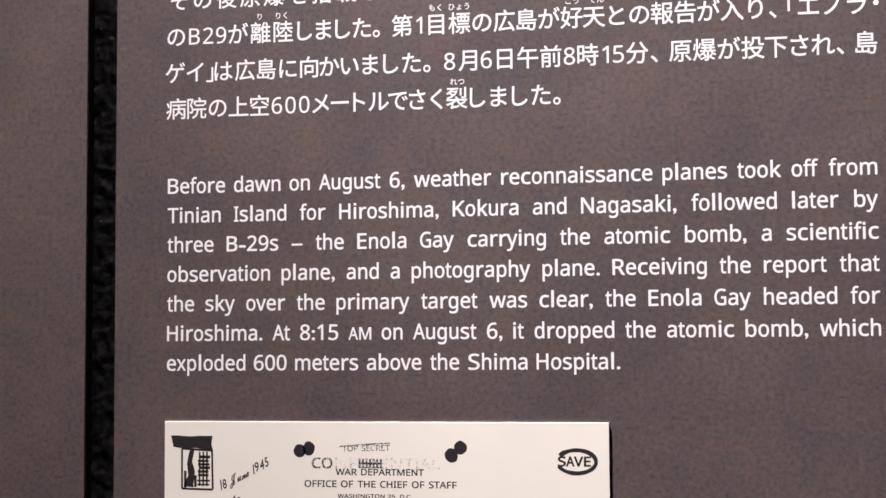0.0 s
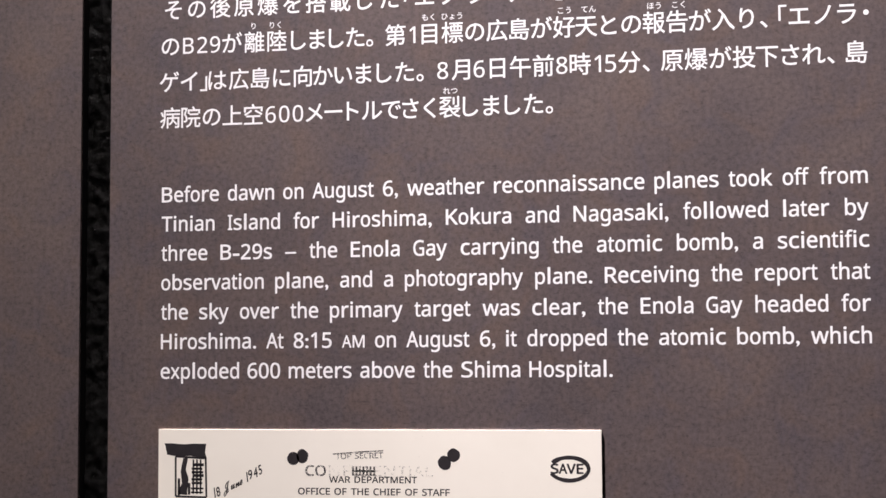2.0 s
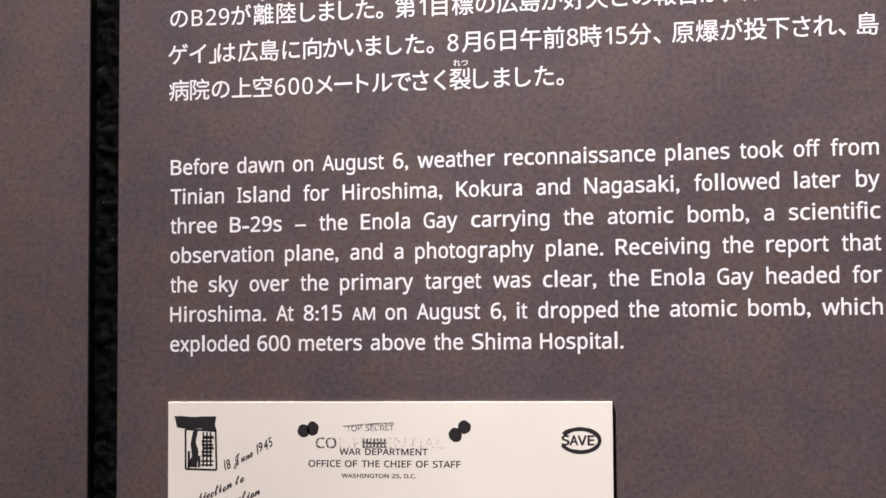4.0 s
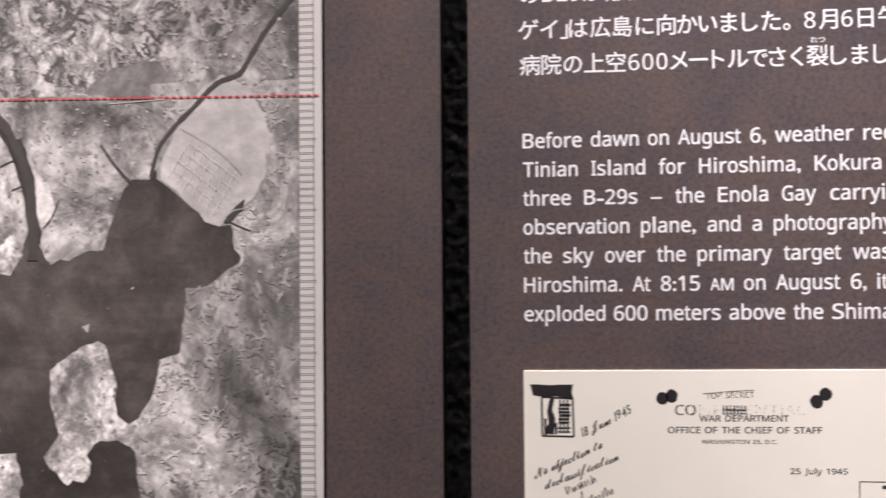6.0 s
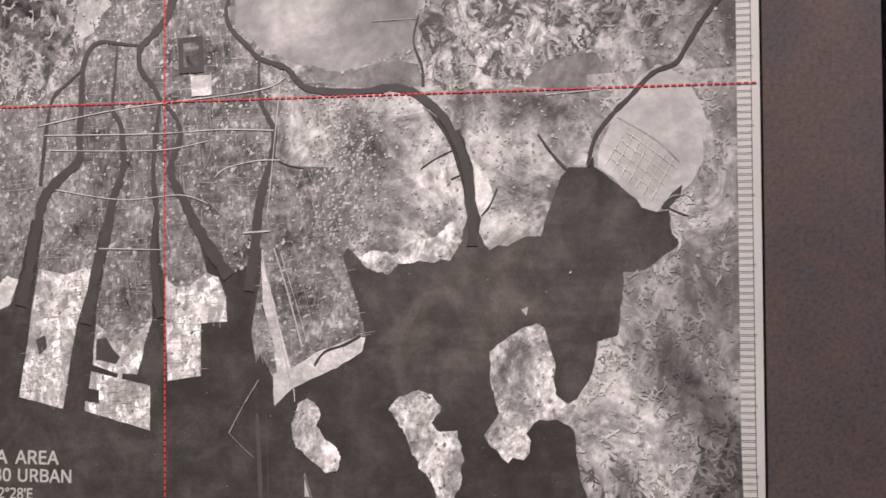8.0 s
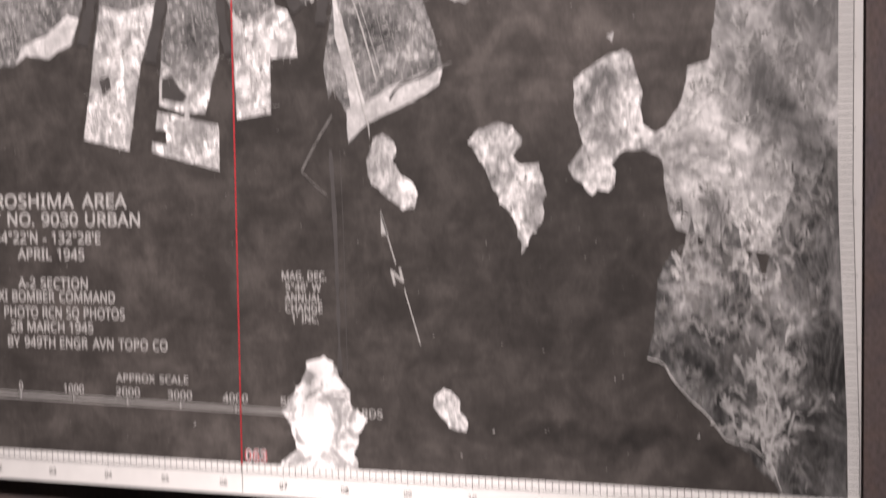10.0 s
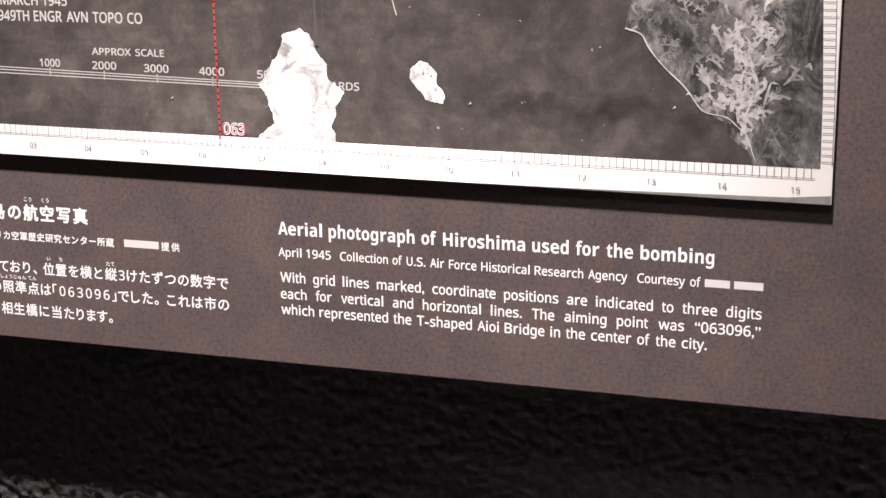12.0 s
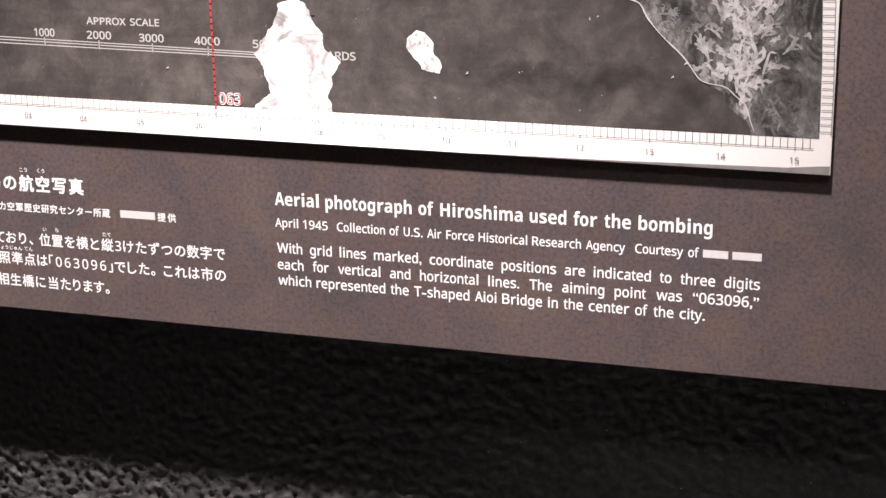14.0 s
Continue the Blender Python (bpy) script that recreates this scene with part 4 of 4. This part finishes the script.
land("islet", [(9.57, 1.23), (9.7, 1.19), (9.82, 1.03), (9.82, 0.9), (9.95, 0.7), (9.91, 0.59), (9.65, 0.64), (9.52, 0.85), (9.41, 0.97), (9.43, 1.1)], M_ISLE, 0.0015)

# ---- roofs, streets, woods and spurs of the photographed ground ----


def inside(x, z, poly):
    hit = False
    for (ax, az), (bx_, bz) in zip(poly, poly[1:] + poly[:1]):
        if (az > z) != (bz > z) and x < (bx_ - ax) * (z - az) / (bz - az) + ax:
            hit = not hit
    return hit


def topmost(x, z):
    """The outline that shows at a place."""
    for mat, poly in reversed(SHORES):
        if inside(x, z, poly):
            return poly
    return None


def sprinkle(rnd, poly, count):
    """Random places inside an outline, where no later one covers it."""
    xs, zs = [p[0] for p in poly], [p[1] for p in poly]
    box = (max(xs) - min(xs)) * (max(zs) - min(zs))
    for _ in range(int(count * box / 0.001)):
        x, z = rnd.uniform(min(xs), max(xs)), rnd.uniform(max(min(zs), IMG_B + 0.002), min(max(zs), 1.50))
        if x < IMG_R - 0.002 and inside(x, z, poly) and topmost(x, z) is poly:
            yield x, z


def dab(rnd, x, z, w, h, turn, corners=4):
    """One small uneven patch."""
    pts = []
    for k in range(corners):
        a = (k + 0.5) / corners * math.tau
        r = 1.0 if corners == 4 else rnd.uniform(0.6, 1.2)
        px, pz = w * r * math.cos(a), h * r * math.sin(a)
        pts.append((x + px * math.cos(turn) - pz * math.sin(turn), z + px * math.sin(turn) + pz * math.cos(turn)))
    return pts


def patches(name, polys, mat):
    verts, faces, y = [], [], up()
    for n, p in enumerate(polys):
        k = len(verts)
        verts += [(x, y - n % 40 * 0.0000001, z) for x, z in p]
        faces.append(tuple(range(k, k + len(p))))
    me = bpy.data.meshes.new(name)
    me.from_pydata(verts, [], faces)
    layer[0] -= 0.0000042
    ob = part(name, me, mat, photo)
    ob["kind"] = "stuff"
    return ob


def spur(rnd, x, z, turn, far, width, depth, poly, out):
    """A tapering crest that bends and throws off side crests."""
    pts, n = [(x, z)], 6
    for _ in range(n):
        turn += rnd.uniform(-0.35, 0.35)
        x, z = x + math.cos(turn) * far / n, z + math.sin(turn) * far / n
        if z < IMG_B + 0.001 or x > IMG_R - 0.001 or (poly and topmost(x, z) is not poly):
            break
        pts.append((x, z))
        if depth and rnd.random() < 0.6:
            spur(rnd, x, z, turn + rnd.choice((-1, 1)) * rnd.uniform(0.5, 1.1), far * rnd.uniform(0.3, 0.55), width * 0.7, depth - 1, poly, out)
    if len(pts) > 2:
        left, right = [], []
        for i, (px, pz) in enumerate(pts):
            a, b = pts[max(i - 1, 0)], pts[min(i + 1, len(pts) - 1)]
            d = math.hypot(b[0] - a[0], b[1] - a[1]) or 1
            w = width * (0.45 + 0.6 * math.sin(math.pi * i / (len(pts) - 1))) * rnd.uniform(0.65, 1.25) / 2
            left.append((px - (b[1] - a[1]) / d * w, pz + (b[0] - a[0]) / d * w))
            right.append((px + (b[1] - a[1]) / d * w, pz - (b[0] - a[0]) / d * w))
        for i in range(len(pts) - 1):
            out.append([right[i], right[i + 1], left[i + 1], left[i]])


rnd = random.Random(21)
dark, mid, pale, wooded, bare, bright, chalky, thin, faint = [], [], [], [], [], [], [], [], []
for mat, poly in SHORES:
    if mat in (M_TOWN, M_QUAY):
        lean = rnd.uniform(-0.1, 0.15)
        for x, z in sprinkle(rnd, poly, 190 if mat is M_TOWN else 130):
            s = rnd.uniform(0.00018, 0.00060) * (1.5 if rnd.random() < 0.08 else 1)
            patch = dab(rnd, x, z, s * rnd.uniform(1, 2.4), s, lean + rnd.choice((0, math.pi / 2)))
            rnd.choice((dark, dark, dark, mid, pale) if mat is M_TOWN else (dark, mid, mid, pale)).append(patch)
        for x, z in sprinkle(rnd, poly, 9):
            # larger yards and public buildings
            s = rnd.uniform(0.0006, 0.0013)
            rnd.choice((pale, pale, mid, dark)).append(dab(rnd, x, z, s * rnd.uniform(1, 1.8), s, lean + math.pi / 4))
        for x, z in sprinkle(rnd, poly, 34):
            far = rnd.uniform(0.002, 0.009)
            rnd.choice((mid, mid, dark)).append(dab(rnd, x, z, far, 0.00017, lean + rnd.choice((0.03, math.pi / 2 + 0.12))))
    elif mat in (M_FIELD, M_ISLE, M_SLOPE):
        for x, z in sprinkle(rnd, poly, 40 if mat is M_FIELD else 30):
            s = rnd.uniform(0.0004, 0.0013)
            rnd.choice((thin, bright, faint)).append(dab(rnd, x, z, s, s * rnd.uniform(0.35, 0.9), rnd.uniform(0, 3.1), 7))
for _ in range(1000):
    # the town thins out eastwards into the fields
    x, z = at([(rnd.gauss(9.3, 0.28), rnd.uniform(7.4, 9.7))])[0]
    if topmost(x, z):
        s = rnd.uniform(0.0002, 0.0008)
        rnd.choice((dark, dark, dark, mid, mid, pale)).append(dab(rnd, x, z, s * rnd.uniform(1, 2.2), s, rnd.uniform(-0.2, 1.8)))
for bunch, mat, name in ((dark, M_DAB_DARK, "dark_built_ground"), (mid, M_DAB_MID, "grey_built_ground"), (pale, M_DAB_PALE, "pale_built_ground")):
    patches(name, bunch, mat)
for mat, poly in SHORES:
    if mat in (M_RIDGE, M_SLOPE, M_HILL):
        many, size = {M_RIDGE: (20, 0.8), M_SLOPE: (15, 0.8), M_HILL: (22, 0.75)}[mat]
        for x, z in sprinkle(rnd, poly, many):
            kinds = {M_RIDGE: (wooded, wooded, bare), M_SLOPE: (thin, thin, faint, faint, bright), M_HILL: (wooded, wooded, chalky, chalky, bright)}[mat]
            spur(rnd, x, z, rnd.gauss(1.9, 0.5) + rnd.choice((0, math.pi)), rnd.uniform(0.005, 0.012) * size, rnd.uniform(0.0010, 0.0024) * size, 2, poly, rnd.choice(kinds))
for _ in range(100):
    # spurs that knit the slopes and the mountain together
    u = rnd.uniform(12.9, 15.1)
    x, z = at([(u, 3.3 + max(0.0, u - 14.2) * 1.0 + rnd.gauss(0.1, 0.3))])[0]
    if topmost(x, z):
        spur(rnd, x, z, rnd.gauss(1.9, 0.5) + rnd.choice((0, math.pi)), rnd.uniform(0.004, 0.010), rnd.uniform(0.0010, 0.0022), 1, None if u > 13.2 else topmost(x, z), rnd.choice((wooded, bare, bare, bright)))
headland = next(poly for mat, poly in SHORES if mat is M_RIDGE)
for _ in range(85):
    # leaf-shaped pale lobes fanning up the cape
    u, v = rnd.gauss(14.2, 0.26), rnd.gauss(1.2, 0.5)
    x, z = at([(u, v)])[0]
    if inside(x, z, headland):
        spur(rnd, x, z, 1.5 - (u - 14.2) * 1.3 + rnd.gauss(0, 0.4), rnd.uniform(0.004, 0.011), rnd.uniform(0.0011, 0.0025), 1, headland, rnd.choice((chalky, chalky, bright)))
for bunch, mat, name in ((wooded, M_WOOD, "wooded_ground"), (bare, M_CREST, "bare_ground"), (bright, M_BARE, "bright_ground"), (chalky, M_PALE_SLOPE, "pale_ground"), (thin, M_SOFT_DARK, "thin_wood"), (faint, M_SOFT_PALE, "pale_slope")):
    patches(name, bunch, mat)
# shore surf under the mountain
river([(12.58, 1.78), (12.81, 1.7), (12.93, 1.5), (13.15, 1.24), (13.43, 0.98), (13.64, 0.70), (13.76, 0.62), (14.02, 0.57), (14.17, 0.45), (14.31, 0.32), (14.38, 0.12), (14.44, -0.05)], 0.0009, 0.0004, M_PALE, "surf_line")
# rivers
river([(6.42, 12.6), (6.39, 11.56), (6.26, 11.11), (5.97, 10.8), (5.8, 10.63), (5.82, 10.3), (6.04, 10.02), (6.17, 9.78)], 0.0066, 0.0028)
river([(6.17, 9.78), (6.11, 9.37), (6.05, 8.64), (6.12, 7.91), (6.06, 7.46), (6.1, 6.83), (6.2, 6.3)], 0.0024, 0.0056)
river([(6.17, 9.78), (6.44, 9.5), (6.52, 9.17), (6.38, 8.82), (6.38, 8.54), (6.58, 8.17), (6.82, 7.72), (7.06, 7.35), (7.36, 6.93)], 0.0020, 0.0080)
river([(5.8, 10.69), (5.47, 10.74), (5.11, 10.79), (4.91, 10.68), (4.79, 10.36), (4.77, 9.8), (4.74, 9.24), (4.73, 8.87), (4.42, 8.6), (4.12, 8.29), (4.0, 7.87), (3.85, 7.1), (3.7, 6.5)], 0.0015, 0.0080)
river([(4.79, 10.36), (4.51, 10.14), (4.26, 9.92), (4.16, 9.55), (4.09, 8.99), (4.04, 8.48)], 0.0016, 0.0030)
river([(5.4, 10.7), (5.37, 10.23), (5.33, 9.68), (5.48, 9.4), (5.53, 8.84), (5.49, 8.57), (5.35, 8.21), (5.24, 7.66), (5.05, 7.0), (4.88, 6.2)], 0.0013, 0.0080)
river([(7.38, 12.6), (7.35, 11.5), (7.29, 11.14), (7.39, 10.86), (7.67, 10.57), (7.85, 10.38), (8.15, 10.26), (8.34, 10.17), (8.53, 9.94), (8.71, 9.84), (9.09, 9.78), (9.64, 9.77), (10.09, 9.8), (10.5, 9.66)], 0.0026, 0.0042)
river([(10.3, 9.76), (10.76, 9.4), (11.03, 8.95), (11.2, 8.47), (11.27, 7.96), (11.27, 7.34)], 0.0050, 0.0058)
river([(7.85, 10.38), (7.87, 9.75), (8.01, 9.43), (8.11, 9.2), (8.06, 8.76), (7.92, 8.31), (7.84, 7.87), (7.8, 7.43), (7.70, 6.7)], 0.0018, 0.0070)
river([(15.2, 11.23), (15.04, 10.99), (14.71, 10.59), (14.46, 10.19), (14.3, 9.95), (13.97, 9.82), (13.63, 9.48), (13.38, 9.24), (13.13, 8.91), (13.02, 8.5)], 0.0030, 0.0024)
river([(12.28, 8.99), (12.49, 8.69), (12.7, 8.45)], 0.0010, 0.0020, None, "creek")
river([(10.49, 8.54), (10.71, 8.68), (10.98, 8.8)], 0.0007, 0.0007, None, "creek")
river([(10.95, 8.36), (11.1, 8.42)], 0.0007, 0.0007, None, "creek")
river([(11.42, 7.8), (11.55, 7.95), (11.66, 8.2)], 0.0008, 0.0007, None, "creek")
river([(10.45, 10.9), (10.37, 10.5), (10.5, 10.1), (10.52, 9.8)], 0.0010, 0.0020, None, "creek")
river([(8.78, 5.55), (8.95, 5.76), (9.25, 5.86), (9.52, 6.0)], 0.0012, 0.0012, None, "basin")
river([(8.02, 8.9), (8.25, 8.7), (8.6, 8.6)], 0.0010, 0.0006, None, "creek")
river([(14.24, 7.97), (14.38, 8.02), (14.47, 8.0), (14.54, 7.92)], 0.0010, 0.0006, None, "jetty_shadow")
river([(14.13, 7.87), (14.3, 7.78), (14.48, 7.71)], 0.0010, 0.0006, None, "jetty_shadow")
land("jetty_shadow", [(14.07, 7.84), (14.24, 8.06), (14.38, 8.17), (14.36, 8.06), (14.25, 7.92), (14.15, 7.83)], M_RIVER, 0.0003)
for k in range(7):
    river([(13.28 + 0.11 * k, 8.50 - 0.09 * k), (13.60 + 0.11 * k, 9.05 - 0.08 * k)], 0.0003, 0.0002, M_PATH, "field_path")
for k in range(4):
    river([(13.32 + 0.09 * k, 8.62 + 0.12 * k), (14.05 + 0.09 * k, 8.05 + 0.12 * k)], 0.0003, 0.0002, M_PATH, "field_path")
river([(14.11, 7.93), (14.27, 8.02), (14.48, 8.01)], 0.0005, 0.0004, M_PALE, "jetty")
# roads, railways and bridges
for pts, w in (([(4.0, 9.46), (5.5, 9.68), (7.77, 9.86), (8.3, 10.05)], 0.0006), ([(4.1, 9.3), (6.0, 9.25), (7.2, 9.27), (8.1, 9.22)], 0.0006), ([(4.2, 9.05), (6.1, 8.98), (7.0, 9.1)], 0.0005),
               ([(7.1, 8.5), (7.3, 8.65), (7.8, 8.75), (8.2, 8.75)], 0.0006), ([(4.3, 8.4), (5.5, 8.2), (6.5, 8.25), (7.0, 8.1)], 0.0005), ([(5.1, 7.42), (6.2, 7.38)], 0.0005),
               ([(7.6, 7.62), (8.05, 7.64)], 0.0009), ([(9.7, 10.85), (10.4, 10.85)], 0.0004), ([(12.4, 9.58), (13.2, 9.62)], 0.0005), ([(7.91, 7.29), (8.13, 6.34), (8.35, 5.48), (8.44, 5.18), (8.46, 4.98)], 0.0007),
               ([(8.11, 7.37), (8.34, 6.68), (8.58, 5.82)], 0.0008), ([(8.22, 7.3), (8.45, 6.6), (8.66, 5.9)], 0.0005), ([(8.0, 7.9), (8.1, 8.9), (8.2, 9.9)], 0.0005),
               ([(6.98, 8.15), (7.35, 7.8)], 0.0004), ([(5.7, 9.3), (5.75, 8.0)], 0.0004), ([(7.0, 9.9), (7.05, 9.0), (6.9, 8.6)], 0.0004), ([(13.45, 9.2), (14.0, 8.85), (14.35, 8.5)], 0.0003)):
    river(pts, w, w, M_PALE if w > 0.00045 else M_GREYLINE, "road")
land("castle_moat", [(6.46, 10.77), (6.9, 10.78), (6.92, 10.2), (6.49, 10.2)], M_RIVER, 0.0003)
land("castle_ground", [(6.55, 10.68), (6.82, 10.69), (6.83, 10.3), (6.58, 10.3)], M_TOWN, 0.0003)
land("parade_ground", [(6.69, 10.15), (7.05, 10.15), (7.05, 9.83), (6.71, 9.82)], M_STRIP, 0.0003)
river([(7.87, 5.32), (7.62, 4.93), (7.37, 4.48)], 0.0007, 0.0008, M_GREYLINE, "breakwater")
river([(7.37, 4.48), (7.58, 4.28), (7.78, 4.11)], 0.0006, 0.0004, M_GREYLINE, "breakwater")
# the seam where two prints were joined
M_SEAM = plain_material("print_seam", (0.085, 0.076, 0.074), PRINT_ROUGH, PRINT_SPEC, 0.2, 40)
river([(7.84, 4.8), (7.90, 3.6), (7.93, 2.4), (7.95, 1.4)], 0.0022, 0.0030, M_SEAM, "print_seam")
river([(7.99, 4.8), (8.03, 3.6), (8.05, 2.4), (8.07, 1.3)], 0.0004, 0.0004, M_SEAM, "print_seam")
# specks of boats
for u, v in ((12.72, 6.9), (13.27, 0.66), (13.45, 0.86), (10.3, 0.6), (5.5, 0.5)):
    land("boat_speck", [(u, v), (u + 0.05, v + 0.015), (u + 0.04, v + 0.05)], M_PALE, 0.0001)

# ---- printed lettering, scale bar and arrow ----
for line, x0, x1, z, cap in (
        ("HIROSHIMA AREA", -0.5420, -0.4487, 1.2113, 0.0072), ("TARGET NO. 9030 URBAN", -0.5640, -0.4410, 1.2016, 0.0068), ("34°22'N - 132°28'E", -0.5310, -0.4649, 1.1921, 0.0058),
        ("APRIL 1945", -0.5164, -0.4750, 1.1832, 0.0057), ("A-2 SECTION", -0.5165, -0.4733, 1.1674, 0.0056), ("XXI BOMBER COMMAND", -0.5330, -0.4569, 1.1602, 0.0055),
        ("PHOTO RCN SQ PHOTOS", -0.5258, -0.4512, 1.1514, 0.0056), ("28 MARCH 1945", -0.5217, -0.4704, 1.1437, 0.0054), ("BY 949TH ENGR AVN TOPO CO", -0.5239, -0.4260, 1.1352, 0.0054),
        ("MAG. DEC.", -0.3595, -0.3347, 1.1742, 0.0040), ("5°46' W", -0.3575, -0.3376, 1.1685, 0.0040), ("ANNUAL", -0.3580, -0.3375, 1.1629, 0.0041), ("CHANGE", -0.3578, -0.3370, 1.1575, 0.0041),
        ("1' INC.", -0.3542, -0.3393, 1.1523, 0.0041), ("APPROX SCALE", -0.4573, -0.4142, 1.1181, 0.0036), ("0", -0.5175, -0.5150, 1.1115, 0.0040), ("1000", -0.4896, -0.4771, 1.1109, 0.0040),
        ("2000", -0.4576, -0.4430, 1.1104, 0.0040), ("3000", -0.4266, -0.4121, 1.1098, 0.0040), ("4000", -0.3944, -0.3798, 1.1093, 0.0040), ("50", -0.3613, -0.3540, 1.1087, 0.0040), ("YARDS", -0.3240, -0.3048, 1.1041, 0.0040)):
    part("print_lettering", words_line(line, x0, x1, z, cap, TXT, 0.022, face=False)[0], M_PALE, photo)
bars = [((2.0, 0.93), (7.05, 0.81)), ((2.0, 0.885), (7.05, 0.775)), ((2.0, 0.83), (7.05, 0.735))]
part("scale_bar", joined([ribbon(at(p), TXT, 0.0005) for p in bars] + [ribbon(at([(u, 0.985 - 0.022 * u + 0.02), (u, 0.985 - 0.022 * u - 0.12)]), TXT, 0.0006) for u in (2.45, 3.41, 4.37, 5.29, 6.23)]), M_PALE, photo)
shaft = at([(8.62, 3.85), (8.85, 3.09), (8.98, 2.71), (9.22, 1.89)])
arrow = part("north_arrow", joined([ribbon(shaft[:2], TXT, 0.0006), ribbon(shaft[2:], TXT, 0.0006), flat(at([(8.62, 3.90), (8.745, 3.50), (8.68, 3.53), (8.625, 3.52)]), TXT)]), M_PALE, photo)
part("arrow_letter", placed([(glyphs("N", 0.03), at([(8.80, 2.78)])[0][0], at([(8.80, 2.78)])[0][1], 0.0086, 0.0100, 0.0, 0.25)], TXT), M_PALE, arrow)

# ---- rulers ----
RUL = up()
RZ0, RZ1 = 1.0727, 1.0774
ux = lambda u: -0.6004 + 0.0343 * u
vz = lambda v: 1.079 + 0.0337 * v


def outer(z):
    """The right ruler's outer line."""
    return -0.0734 + 0.0036 * flare(z)


ticks = [(ux(k / 10) - 0.00016, ux(k / 10) + 0.00016, RZ0 + sag(ux(k / 10)) - (0.0013 if k % 10 == 0 else 0), RZ1 + sag(ux(k / 10))) for k in range(3, 153)]
part("ruler", joined([rects(ticks, RUL), ribbon([(x, RZ0 + sag(x)) for x in (-0.59, -0.4, -0.2, ux(15.25))], RUL, 0.0003)]), M_TICK, photo, "fine grey ruler ticks")
ticks = [(rim(vz(k / 10)), outer(vz(k / 10)) + (0.0012 if k % 10 == 0 else 0), vz(k / 10) - 0.00016, vz(k / 10) + 0.00016) for k in range(0, 162)]
part("ruler", joined([rects(ticks, RUL), ribbon([(outer(z), z) for z in (RZ1, 1.10, 1.15, 1.22, 1.625)], RUL, 0.0003)]), M_TICK, photo, "fine grey ruler ticks")
for k in range(1, 16):
    w = 0.0021
    part("ruler_number", words_line("%02d" % k, ux(k) - w, ux(k) + w, 1.0652 + sag(ux(k)), 0.0029, RUL, 0.0, face=False)[0], M_TICK, photo)

# ---- the red aiming lines ----
RED = up() - 0.000004


def dashes(a, b, dash, gap, width):
    far, runs, s = math.hypot(b[0] - a[0], b[1] - a[1]), [], 0.0
    while s < far:
        p, q = s / far, min(s + dash, far) / far
        runs.append(ribbon([(a[0] + (b[0] - a[0]) * f, a[1] + (b[1] - a[1]) * f) for f in (p, q)], RED, width))
        s += dash + gap
    return joined(runs)


part("aiming_line", dashes((-0.3838, 1.0765), (-0.3878, 1.62), 0.0026, 0.0008, 0.0009), M_RED, photo, "red dashed line")
part("aiming_line", dashes((-0.595, 1.4110), (-0.0700, 1.4028), 0.0026, 0.0009, 0.0008), M_RED, photo, "red dashed line")
part("aiming_line", dashes((-0.3836, 1.0620), (-0.3838, 1.0760), 0.0016, 0.0012, 0.0004), M_TICK, photo)
part("number_outline", words_line("063", -0.3821, -0.3691, 1.0786, 0.0057, RED + 0.000002, 0.055)[0], M_WHITE, photo)
part("aiming_number", words_line("063", -0.3821, -0.3691, 1.0786, 0.0057, RED, 0.0)[0], M_RED, photo, "small red number")

# The photograph's panel stands a little prouder of the wall than the text panel.
PROUD, SHRINK = -0.004, 0.9946
for ob in (map_panel, photo):
    ob.scale = (SHRINK, 1.0, SHRINK)
    ob.location = ((1 - SHRINK) * -0.005, PROUD, (1 - SHRINK) * 1.25)
